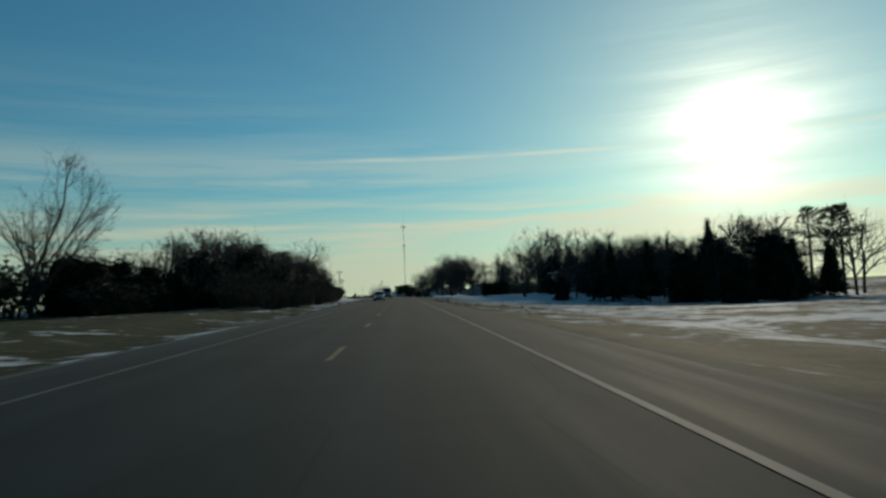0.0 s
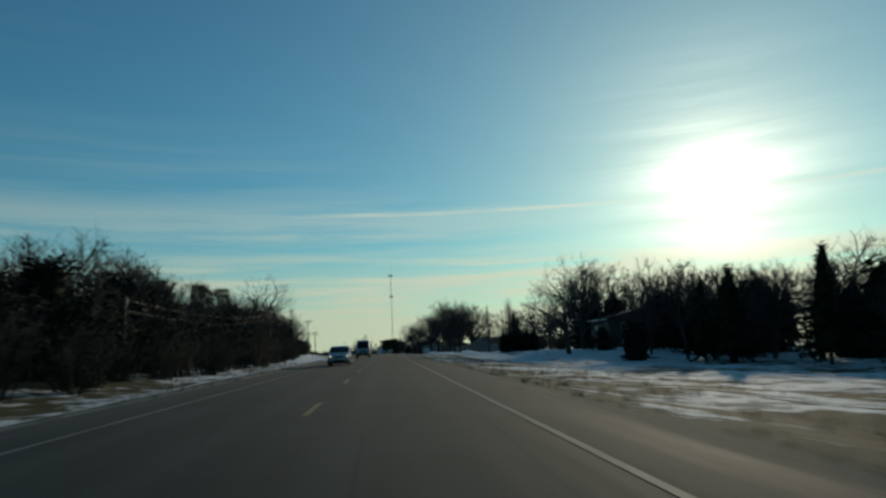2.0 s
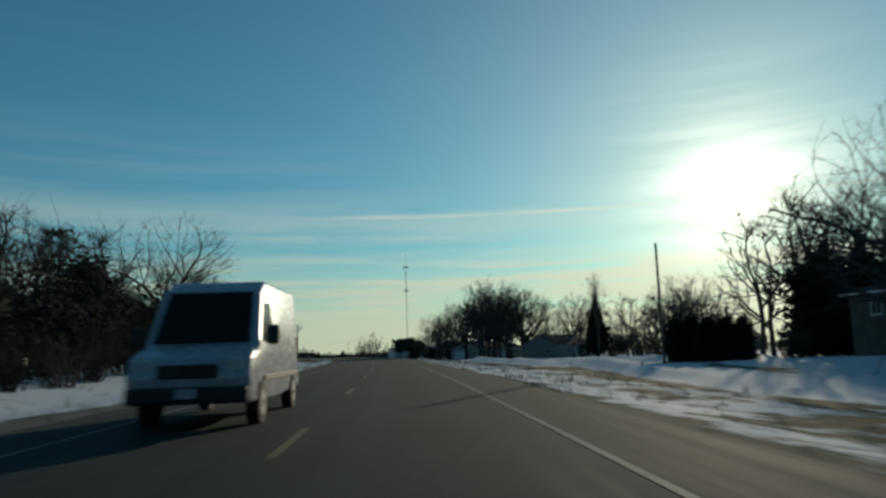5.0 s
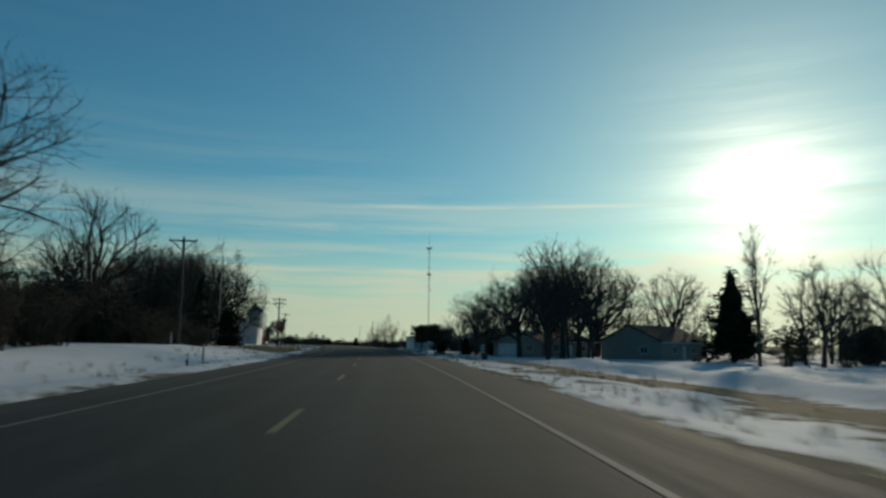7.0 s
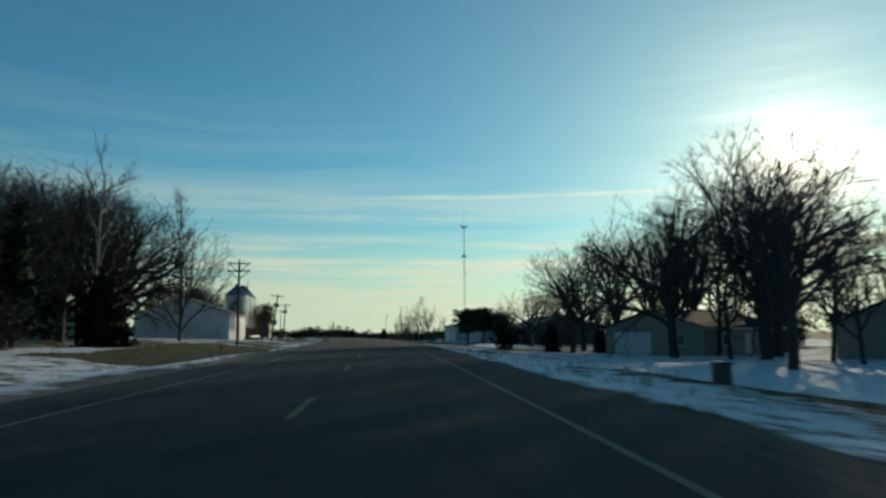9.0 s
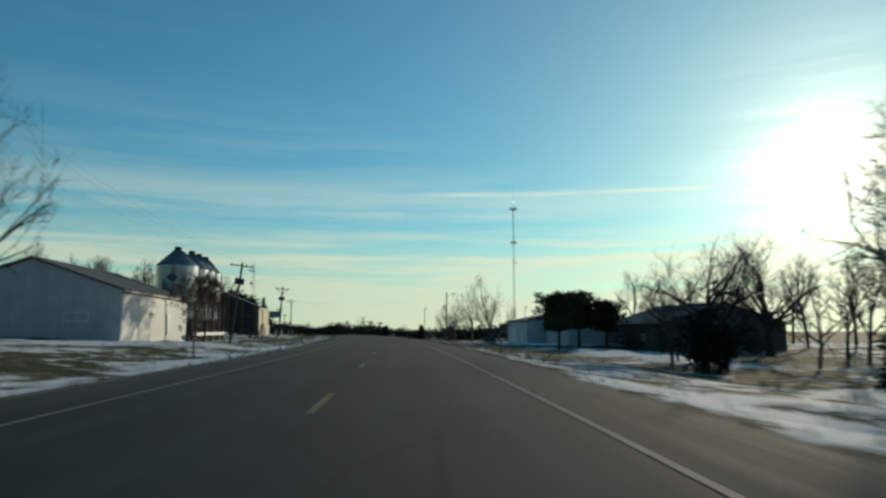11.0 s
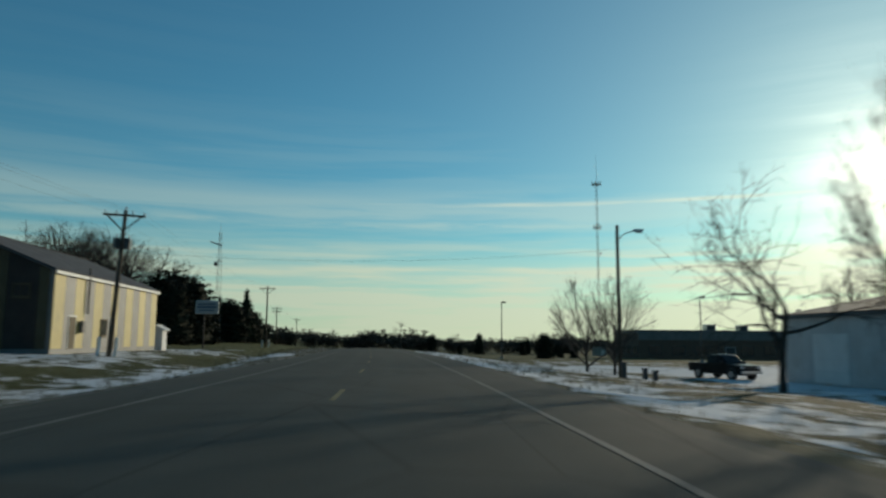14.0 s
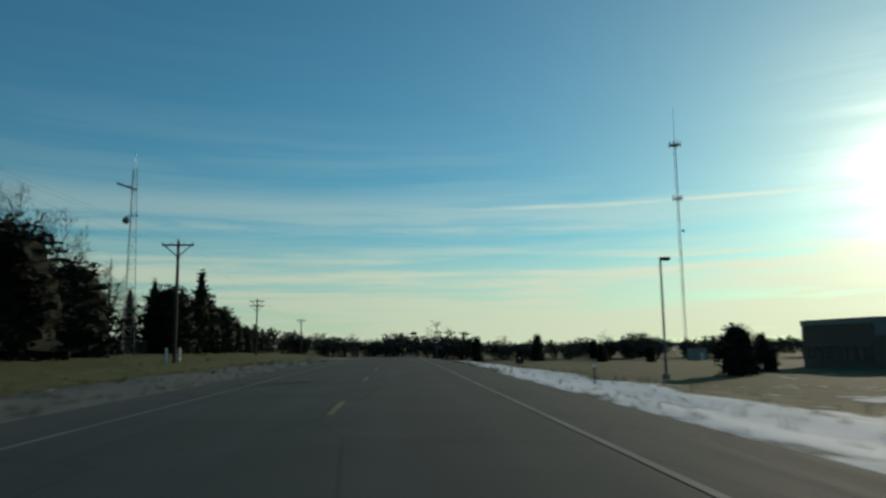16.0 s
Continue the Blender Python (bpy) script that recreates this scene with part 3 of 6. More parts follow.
# ---- trees ----
def tube(segs, sides, verts, faces):
    """Tapered tubes from a list of (start, end, radius, radius)."""
    for a, b, r0, r1 in segs:
        d = b - a
        n = d.length
        if n < 1e-4:
            continue
        d /= n
        x = d.cross(Vector((0.31, 0.17, 0.93)) if abs(d.z) < 0.9 else Vector((1, 0, 0))).normalized()
        y = d.cross(x)
        k = len(verts)
        for c, r in ((a, r0), (b, r1)):
            if r <= 0:
                verts.append(c)
                continue
            for i in range(sides):
                t = 2 * math.pi * i / sides
                verts.append(c + x * (r * math.cos(t)) + y * (r * math.sin(t)))
        for i in range(sides):
            j = (i + 1) % sides
            faces.append((k + i, k + j, k + sides + j, k + sides + i) if r1 > 0 else (k + i, k + j, k + sides))


def grow(rng, height, fork, counts, angles, lengths, gnarl, rise, girth, twig=0.014, inside=None, thin=0.70, tufts=3):
    """Segments of a bare tree: a trunk that forks again and again into limbs, boughs and twigs."""
    wood, fine, sprigs = [], [], []

    def limb(p, d, length, r, level):
        steps = 4 if level < 2 else (3 if level == 2 else (2 if level < 4 and level < len(counts) else 1))
        r_end = r * (0.66 if level == 0 else 0.5)
        pts = [p]
        for i in range(steps):
            wob = gnarl * (0.25 if level == 0 else 1.0)
            d = (d + Vector((rng.gauss(0, wob), rng.gauss(0, wob), rng.gauss(0, wob * 0.7) + rise * (1 if level else 0)))).normalized()
            q = pts[-1] + d * (length / steps)
            if inside and level > 0 and not inside(q):
                if i == 0 or level < 2:
                    (wood if level < 2 else fine).append((pts[-1], pts[-1] + d * (length / steps * 0.4), max(r * 0.6, twig), 0.0))
                steps = i
                break
            ra, rb = r + (r_end - r) * i / steps, r + (r_end - r) * (i + 1) / steps
            last = level >= len(counts) and i == steps - 1
            (wood if level < 2 else fine).append((pts[-1], q, max(ra, twig) * (1.2 if last else 1.0), 0.0 if last else max(rb, twig * 0.8)))
            pts.append(q)
        if level >= len(counts) or steps == 0:
            for i in range(tufts):
                q = pts[0].lerp(pts[-1], rng.uniform(0.2, 1.0))
                side = Vector((rng.gauss(0, 1), rng.gauss(0, 1), rng.gauss(0.25, 0.8))).normalized()
                sprigs.append((q, q + (d * 0.7 + side * 0.8).normalized() * max(0.3, length * rng.uniform(0.45, 0.95)), twig * 0.8))
            return
        n = counts[level]
        n = max(1, n + rng.choice((-1, 0, 0, 1))) if level else n
        turn = rng.random() * 6.28
        for i in range(n):
            f = 1.0 if i == 0 else ((fork + (1 - fork) * (i / n)) if level == 0 else rng.uniform(0.25, 1.0))
            k = min(steps - 1, int(f * steps - 1e-6))
            at = pts[k].lerp(pts[k + 1], f * steps - k)
            axis = d if k == steps - 1 else (pts[k + 1] - pts[k]).normalized()
            side = axis.orthogonal().normalized()
            side.rotate(Matrix.Rotation(turn + i * 2.4, 3, axis))
            a = radians(angles[level] * rng.uniform(0.6, 1.3)) * (0.35 if i == 0 else 1.0)
            nd = (axis * math.cos(a) + side * math.sin(a)).normalized()
            limb(at, nd, length * lengths[level] * rng.uniform(0.7, 1.15) * (1.1 if i == 0 else 1.0), (r + (r_end - r) * f) * ((0.86 if level else 0.74) if i == 0 else (0.64 if level == 0 else thin)), level + 1)

    limb(Vector((0, 0, -0.3)), Vector((rng.gauss(0, 0.04), rng.gauss(0, 0.04), 1)), height, girth, 0)
    return wood, fine, sprigs


def inside_crown(height, wide, middle, tall):
    """Tells whether a point lies in a rounded crown with an uneven surface."""
    def inside(p):
        z = p.z - height * middle
        n = (p.x / (wide * height)) ** 2 + (p.y / (wide * height)) ** 2 + (z / (tall * height if z > 0 else height)) ** 2
        return n < 0.92 + 0.35 * noise.noise(p * (7.0 / height))
    return inside


def bare_tree(name, label, seed, height, fork, trunk, counts, angles, lengths, gnarl, rise, girth, bark=None, twig=0.014, crown=None, thin=0.70, tufts=3, leaves=None):
    rng = random.Random(seed)
    wood, fine, sprigs = grow(rng, height * trunk, fork, counts, angles, lengths, gnarl, rise, girth, twig, inside_crown(height, *crown) if crown else None, thin, tufts)
    tips = sorted(s[1].z for s in fine)
    top = tips[int(len(tips) * (0.99 if crown else 0.955))]
    k = height / top
    scaled = [[(a * k, b * k, r0, r1) for a, b, r0, r1 in part_] for part_ in (wood, fine)]
    root = thing(name, Matrix(), label, "tree")
    for nm, segs, sides, mat in (("trunk", scaled[0], 7, bark or BARK), ("crown", scaled[1], 3, TWIG)):
        v, f = [], []
        tube(segs, sides, v, f)
        if nm == "crown":
            for a, b, w in sprigs:
                side = (b - a).cross(Vector((rng.gauss(0, 1), rng.gauss(0, 1), rng.gauss(0, 1)))).normalized() * w
                f.append((len(v), len(v) + 1, len(v) + 2))
                v.extend((a * k - side, a * k + side, b * k))
        ob = new(nm, mesh_of(nm, v, f, mat, sides > 3))
        ob.parent = root
    if leaves:
        v, f = [], []
        for a, b, w in sprigs:
            blades(rng, a * k, (b - a).normalized(), (b - a).length * k * 1.2, 3, 0.05, v, f, 0.3, 0.8)
        ob = new("dead_leaves", mesh_of("dead_leaves", v, f, leaves))
        ob.parent = root
    return root


def heart(v, f, rng, height, base, radius, shape, full, rings=11, sides=11):
    """The dense inner part of an evergreen's crown, where no light comes through: a lumpy body that stays inside the sprays."""
    k = len(v)
    for i in range(rings + 1):
        h = i / rings
        for j in range(sides):
            a = 6.2832 * j / sides + 0.3 * i
            r = radius * shape(h) * rng.uniform(full - 0.12, full + 0.12) * (0.4 if i == 0 else 1.0)
            v.append(Vector((math.cos(a) * r, math.sin(a) * r, height * (base + (0.94 - base) * h) + rng.uniform(-0.12, 0.12))))
    for i in range(rings):
        for j in range(sides):
            f.append((k + i * sides + j, k + i * sides + (j + 1) % sides, k + (i + 1) * sides + (j + 1) % sides, k + (i + 1) * sides + j))
    f.append(tuple(range(k, k + sides)))


def blades(rng, at, d, length, n, width, verts, faces, droop=0.0, flatness=0.5, start=0.12):
    """A spray of short needle-covered shoots about an axis."""
    for i in range(n):
        f = rng.uniform(start, 1.0)
        p = at + d * (length * f)
        s = Vector((rng.gauss(0, 1), rng.gauss(0, 1), rng.gauss(0, flatness))).normalized()
        s = (s + d * 0.7 - Vector((0, 0, droop))).normalized() * (length * rng.uniform(0.16, 0.34) * (1.15 - 0.6 * f))
        w = s.cross(Vector((rng.gauss(0, 0.5), rng.gauss(0, 0.5), 1))).normalized() * width * rng.uniform(0.6, 1.3)
        t = s.cross(w).normalized() * width * 0.5
        k = len(verts)
        verts.extend((p - w * 0.3, p + s * 0.5 + w + t, p + s * 0.5 - w - t, p + s))
        faces.extend(((k, k + 1, k + 3), (k, k + 3, k + 2)))


def conifer(name, label, seed, height, radius, whorls, per, base, needle, shape, gaps=0.12, full=0.54, dense=7.0):
    """An evergreen: straight trunk and whorls of boughs hung with sprays of needles."""
    rng = random.Random(seed)
    root = thing(name, Matrix(), label, "tree")
    v, f = [], []
    tube([(Vector((0, 0, -0.3)), Vector((0, 0, height * 0.55)), height * 0.018, height * 0.011), (Vector((0, 0, height * 0.55)), Vector((0, 0, height * 0.985)), height * 0.011, 0.02)], 7, v, f)
    nv, nf = [], []
    heart(nv, nf, rng, height, base, radius, shape, full, 20, 18)
    for i in range(whorls):
        h = base + (1 - base) * ((i + rng.uniform(0, 0.8)) / whorls)
        reach = radius * shape((h - base) / (1 - base))
        for j in range(per):
            if rng.random() < gaps:
                continue
            a = rng.uniform(0, 6.28)
            length = max(0.25, reach * rng.uniform(0.65, 1.15))
            d = Vector((math.cos(a), math.sin(a), rng.uniform(-0.25, 0.28) + 0.4 * (h - 0.5))).normalized()
            p = Vector((0, 0, h * height))
            tube([(p, p + d * length * 0.85, 0.03, 0.01)], 3, v, f)
            blades(rng, p, d, length, max(7, int(length * dense)), 0.095 + 0.02 * length, nv, nf, 0.25, 0.5, full - 0.2)
    for nm, vv, ff, mat in (("trunk", v, f, BARK), ("crown", nv, nf, needle)):
        ob = new(nm, mesh_of(nm, vv, ff, mat))
        ob.parent = root
    return root


def clump_pine(name, label, seed, height, radius, base, clumps):
    """A pine with an open, rounded crown of separate needle clumps on bent boughs."""
    rng = random.Random(seed)
    root = thing(name, Matrix(), label, "tree")
    v, f, nv, nf = [], [], [], []
    tube([(Vector((0, 0, -0.3)), Vector((0.1, 0, height * 0.5)), height * 0.02, height * 0.014), (Vector((0.1, 0, height * 0.5)), Vector((0, 0.1, height * 0.95)), height * 0.014, 0.03)], 7, v, f)
    if base < 0.4:
        heart(nv, nf, rng, height, base, radius, lambda k: math.sqrt(max(0.05, 1 - (1.7 * k - 0.72) ** 2)), 0.58)
    for i in range(clumps):
        h = base + (1 - base) * rng.random() ** 0.8
        k = (h - base) / (1 - base)
        reach = radius * math.sqrt(max(0.06, 1 - (1.7 * k - 0.72) ** 2)) * rng.uniform(0.45, 1.1)
        a = rng.uniform(0, 6.28)
        p0 = Vector((0, 0, height * (h * 0.93)))
        p1 = p0 + Vector((math.cos(a) * reach, math.sin(a) * reach, reach * rng.uniform(0.05, 0.45)))
        p1.z = min(p1.z, height * rng.uniform(0.93, 1.0))
        tube([(p0, p0.lerp(p1, 0.5) + Vector((0, 0, 0.12)), 0.06, 0.04), (p0.lerp(p1, 0.5) + Vector((0, 0, 0.12)), p1, 0.04, 0.02)], 4, v, f)
        size = rng.uniform(0.55, 1.0) * (0.5 + radius * 0.2)
        for j in range(7):
            d = Vector((rng.gauss(0, 1), rng.gauss(0, 1), rng.gauss(0.35, 0.6))).normalized()
            blades(rng, p1 - d * size * 0.1, d, size, 9, 0.085, nv, nf, 0.0, 0.9)
    for nm, vv, ff, mat in (("trunk", v, f, BARK), ("crown", nv, nf, PINE)):
        ob = new(nm, mesh_of(nm, vv, ff, mat))
        ob.parent = root
    return root


def shrub(name, label, seed, height, radius, stems, material, leaves=0, category="shrub", leaf=0.07):
    """A bush of many stems from the ground, with twigs and, where it keeps them, small leaves."""
    rng = random.Random(seed)
    root = thing(name, Matrix(), label, category)
    segs, twigs, nv, nf = [], [], [], []
    for i in range(stems):
        a, lean = rng.uniform(0, 6.28), rng.uniform(0.05, 1.0)
        base = Vector((math.cos(a), math.sin(a), 0)) * radius * 0.35 * rng.random()
        tip = Vector((math.cos(a) * radius * lean, math.sin(a) * radius * lean, height * rng.uniform(0.55, 1.0) * (1.05 - 0.35 * lean)))
        mid = base.lerp(tip, 0.5) + Vector((0, 0, height * 0.08))
        segs += [(base - Vector((0, 0, 0.2)), mid, 0.035, 0.022), (mid, tip, 0.022, 0.010)]
        for j in range(6):
            p = mid.lerp(tip, rng.random()) if rng.random() < 0.7 else base.lerp(mid, rng.uniform(0.3, 1))
            d = Vector((rng.gauss(0, 1), rng.gauss(0, 1), rng.gauss(0.6, 0.6))).normalized() * rng.uniform(0.3, 0.8) * height * 0.22
            twigs.append((p, p + d, 0.022, 0.0))
            twigs.append((p + d * 0.6, p + d * 0.6 + Vector((rng.gauss(0, 0.3), rng.gauss(0, 0.3), rng.gauss(0.25, 0.2))) * height * 0.18, 0.017, 0.0))
            if leaves:
                blades(rng, p, d.normalized(), d.length * 1.2, leaves, leaf, nv, nf, 0.1, 0.8)
    for nm, lot in (("stem_clump", segs), ("twig_crown", twigs)):
        v, f = [], []
        tube(lot, 3, v, f)
        ob = tagged(new(nm, mesh_of(nm, v, f, BRUSH)), kind="stuff")
        ob.parent = root
    if nf:
        ob = new("foliage", mesh_of("foliage", nv, nf, material))
        ob.parent = root
    return root


OAK_L = "bare oak with a dark furrowed trunk and wide twisting limbs"
ELM_L = "bare tall tree with a slender trunk and upswept branches"
YARD_L = "bare young yard tree with many upright stems"
SPRUCE_L = "dark green spruce with dense drooping boughs"
PINE_L = "dark pine with a rounded, clumped crown"
BRUSH_L = "tangled leafless brush at the edge of the wood"
OAKS = [bare_tree("oak_tree", OAK_L, 11 + i, 16.0, 0.40, 0.36, (8, 6, 5, 4), (46, 46, 48, 46), (1.2, 0.66, 0.60, 0.58), 0.20, 0.06, g, twig=0.014, crown=(0.46, 0.52, 0.46), thin=0.58, tufts=5) for i, g in ((0, 0.48), (1, 0.54), (2, 0.44), (5, 0.46))]
ELMS = [bare_tree("bare_tree", ELM_L, 31 + i, 15.0, 0.35, 0.55, (6, 5, 4, 4), (34, 38, 40, 42), (0.6, 0.62, 0.62, 0.6), 0.16, 0.07, 0.26, twig=0.016, crown=(0.30, 0.5, 0.5)) for i in range(3)]
YARDS = [bare_tree("yard_tree", YARD_L, 51 + i, 11.0, 0.15, 0.30, (9, 6, 5, 4), (36, 28, 32, 36), (1.5, 0.60, 0.58, 0.55), 0.10, 0.05, 0.19, twig=0.010, crown=(0.50, 0.48, 0.54), thin=0.60) for i in range(2)]
CROOKED = [bare_tree("crooked_tree", "small crooked bare tree with few twisting limbs", 63, 8.0, 0.35, 0.45, (5, 4, 4, 3), (58, 52, 48, 46), (0.9, 0.7, 0.66, 0.62), 0.30, 0.03, 0.17, twig=0.013)]
FARS = [bare_tree("bare_tree", "leafless tree in a distant tree line", 71 + i, 12.0, 0.3, 0.5, (6, 5, 4), (44, 46, 46), (0.72, 0.68, 0.7), 0.2, 0.06, 0.24, twig=0.026, crown=(0.38, 0.5, 0.48)) for i in range(3)]
BIRCHES = [bare_tree("birch_tree", "slim pale-barked tree with short upright twigs", 91, 17.0, 0.15, 0.9, (16, 4, 3), (38, 36, 36), (0.16, 0.5, 0.5), 0.08, 0.08, 0.13, BIRCH)]
SPRUCES = [conifer("spruce_tree", SPRUCE_L, 101 + i, 12.0, 3.3, 26, 9, 0.10, NEEDLE, lambda k: 0.05 + 0.95 * (1 - k) ** 0.72 * (0.86 + 0.14 * math.sin(k * 21))) for i in range(3)]
BROADS = [conifer("cedar_tree", "broad dark evergreen with a rounded top", 111 + i, 9.0, 3.0, 22, 11, 0.02, CEDAR, lambda k: 0.25 + 0.8 * math.sqrt(max(0.0, 1 - k ** 2.2)), 0.0, 0.70, 5.6) for i in range(2)]
PINES = [clump_pine("pine_tree", PINE_L, 121 + i, 9.0, 3.1, 0.32, 130) for i in range(2)] + [clump_pine("pine_tree", "tall pine with flat tiers of needles at the top", 131, 20.0, 4.0, 0.42, 110)]
BRUSHES = [shrub("brush", BRUSH_L, 141 + i, 4.0, 2.6, 62, BRUSH) for i in range(2)]
THICKET = [shrub("thicket", "dense twiggy thicket of dark leafless shrubs", 171 + i, 5.0, 3.2, 40, BRUSH, 4, leaf=0.16) for i in range(2)]
HEDGES = [shrub("small_tree", "small rounded leafless tree in a distant tree line", 181 + i, 5.0, 2.9, 30, HAZED_TWIG, 6, "tree", 0.24) for i in range(3)]
LEAFY = [bare_tree("brown_leaved_tree", "young tree still holding rust-brown leaves", 151, 6.0, 0.45, 0.50, (7, 5, 4, 3), (48, 46, 46, 46), (0.8, 0.62, 0.60, 0.58), 0.14, 0.05, 0.09, twig=0.010, crown=(0.36, 0.62, 0.42), tufts=6, leaves=DRYLEAF)]
DENSE = [shrub("evergreen_shrub", "dense dark evergreen shrub", 161, 3.0, 2.0, 60, NEEDLE, 8)]
HEIGHTS = {id(o): h for group, h in ((OAKS, 16.0), (ELMS, 15.0), (YARDS, 11.0), (CROOKED, 8.0), (FARS, 12.0), (BIRCHES, 17.0), (SPRUCES, 12.0), (BROADS, 9.0), (PINES[:2], 9.0), (PINES[2:], 20.0), (BRUSHES, 4.0), (THICKET, 5.0), (HEDGES, 5.0), (LEAFY, 6.0), (DENSE, 3.0)) for o in group}
USED = set()


def plant(kinds, s, u, height, seed=0, wide=1.0, group=""):
    """Sets a tree of that height there; the first of a kind is the model itself, the others are copies of it."""
    rng = random.Random(round(s * 131 + u * 17 + seed))
    model = kinds[rng.randrange(len(kinds))]
    k = height / HEIGHTS[id(model)]
    p = spot(s, u, -0.05)
    m = Matrix.LocRotScale(p, Euler((0, 0, rng.uniform(0, 6.28))), None)
    if id(model) in USED:
        ob = copy_thing(model, m)
    else:
        ob = model
        USED.add(id(model))
        ob.matrix_basis = m
    ob.scale = (k * wide, k * wide, k)
    if group:
        ob["group"] = group
    return ob


def row_of(kinds, spots, group=""):
    for i, (s, u, h) in enumerate(spots):
        plant(kinds, s, u, h, i, group=group)


# how tall the woods stand, by stretch of road (columns) and offset from it (rows)
LEFT_WOOD = ((-13, -18, -25, -35, -45), range(80, 270, 18), [
    [6.4, 6.2, 5.9, 3.6, 1.5, 0.5, 0.5, 0.5, 0.5, 0.5, 0.5], [6.0, 7.6, 8.9, 7.4, 7.7, 7.7, 5.9, 4.3, 3.3, 2.6, 2.0],
    [5.9, 8.1, 10.8, 11.6, 10.0, 10.3, 11.2, 12.3, 13.0, 12.2, 11.7], [7.3, 7.3, 9.5, 13.6, 13.9, 15.6, 13.6, 14.7, 15.0, 16.8, 18.8],
    [9.4, 9.4, 9.4, 11.0, 14.9, 18.5, 18.8, 17.8, 17.5, 19.5, 20.3]])
FIELD_WOOD = ((-20, -26, -33, -42), range(265, 366, 10), [
    [9.5, 8.9, 9.5, 9.4, 10.0, 11.2, 12.0, 12.7, 12.8, 6.8, 3.2], [13.5, 12.9, 14.0, 11.2, 12.0, 12.5, 13.3, 14.3, 15.5, 16.0, 17.0],
    [22.0, 21.0, 17.2, 16.8, 18.4, 14.4, 15.0, 16.1, 16.7, 17.0, 18.0], [22.0, 22.0, 22.0, 22.0, 22.4, 21.2, 22.9, 19.7, 18.6, 19.2, 20.5]])
YARD_WOOD = ((35, 45, 55, 70, 90), range(90, 301, 15), [
    [7.4, 8.5, 9.4, 10.9, 13.1, 12.5, 13.4, 13.9, 9.3, 8.1, 8.8, 12.0, 13.0, 15.0, 14.4],
    [10.3, 8.3, 9.1, 10.6, 11.9, 14.2, 14.9, 16.1, 17.3, 19.8, 11.6, 9.5, 10.1, 14.3, 15.1],
    [11.2, 11.5, 11.2, 9.9, 11.1, 12.9, 13.9, 16.1, 17.7, 18.7, 20.1, 22.5, 12.5, 11.0, 11.8],
    [12.7, 12.7, 13.7, 14.1, 14.7, 11.9, 12.4, 14.5, 16.0, 17.0, 19.9, 21.6, 22.1, 23.5, 24.0],
    [15.0, 15.0, 15.0, 15.7, 17.0, 17.7, 18.5, 18.1, 14.7, 15.3, 17.5, 19.4, 20.1, 22.0, 24.0]])


def canopy(wood, s, u):
    """The height to which the trees of a wood grow at a place."""
    offsets, stretch, rows = wood
    heights = [np.interp(s, list(stretch), row) for row in rows]
    order = np.argsort(offsets)
    return float(np.interp(u, [offsets[i] for i in order], [heights[i] for i in order]))


def fill_wood(kinds, wood, count, s_range, u_range, share, seed, group, wide=1.0, clear=()):
    """Trees strewn over a wood, each a share of the height that the canopy has there; clear: stretches (s, s, u, u) kept free."""
    rng = random.Random(seed)
    made = 0
    while made < count:
        s_t, u_t, part_of = rng.uniform(*s_range), rng.uniform(*u_range), rng.uniform(*share)
        if any(a < s_t < b and c < u_t < d for a, b, c, d in clear):
            continue
        made += 1
        height = canopy(wood, s_t, u_t) * part_of
        if height > 1.6:
            plant(kinds, s_t, u_t, height, seed + made, wide * (1.0 if height > 6 else 1.25), group)


def wood_edge(s):
    return -12.4 - 4.4 * float(smooth(s, 120, 250))


# wood on the far side of the oncoming lane, at the start
EDGE_G, WOOD_G = "brush at the wood's edge", "trees of the roadside wood"
rng = random.Random(5)
plant(YARDS, 75, -36.5, 17.0, wide=1.05)
for i in range(37):
    s_t = 78 + i * 4.8
    u_t = wood_edge(s_t) - rng.uniform(0, 1.6)
    plant(BRUSHES, s_t, u_t, rng.uniform(2.8, 4.0), i, 1.1, EDGE_G)
for i in range(34):
    s_t = 80 + i * 5.2
    u_t = wood_edge(s_t) - rng.uniform(4, 8)
    plant(BRUSHES + DENSE, s_t, u_t, max(3.5, canopy(LEFT_WOOD, s_t, u_t) * rng.uniform(0.55, 0.78)), 40 + i, 1.15, EDGE_G)
for i in range(30):
    s_t = 92 + i * 5.4
    u_t = wood_edge(s_t) - rng.uniform(4.5, 9)
    plant(THICKET, s_t, u_t, max(3.5, canopy(LEFT_WOOD, s_t, u_t) * rng.uniform(0.55, 0.8)), 80 + i, 1.2, EDGE_G)
fill_wood(FARS, LEFT_WOOD, 36, (90, 222), (-33, -19), (0.92, 1.10), 900, WOOD_G)
fill_wood(FARS, LEFT_WOOD, 24, (100, 236), (-58, -33), (0.92, 1.08), 940, WOOD_G)
fill_wood(ELMS, LEFT_WOOD, 11, (110, 225), (-40, -24), (0.96, 1.12), 960, WOOD_G, 1.2)
fill_wood(BROADS, LEFT_WOOD, 24, (88, 222), (-30, -19), (0.62, 0.95), 980, WOOD_G, 1.1)
fill_wood(THICKET, LEFT_WOOD, 12, (70, 98), (-46, -24), (0.62, 0.88), 1030, EDGE_G, 1.25)
fill_wood(BROADS, LEFT_WOOD, 7, (72, 96), (-46, -26), (0.7, 0.95), 1050, WOOD_G, 1.1)
fill_wood(THICKET, LEFT_WOOD, 14, (88, 200), (-44, -26), (0.45, 0.6), 1010, EDGE_G, 1.3)
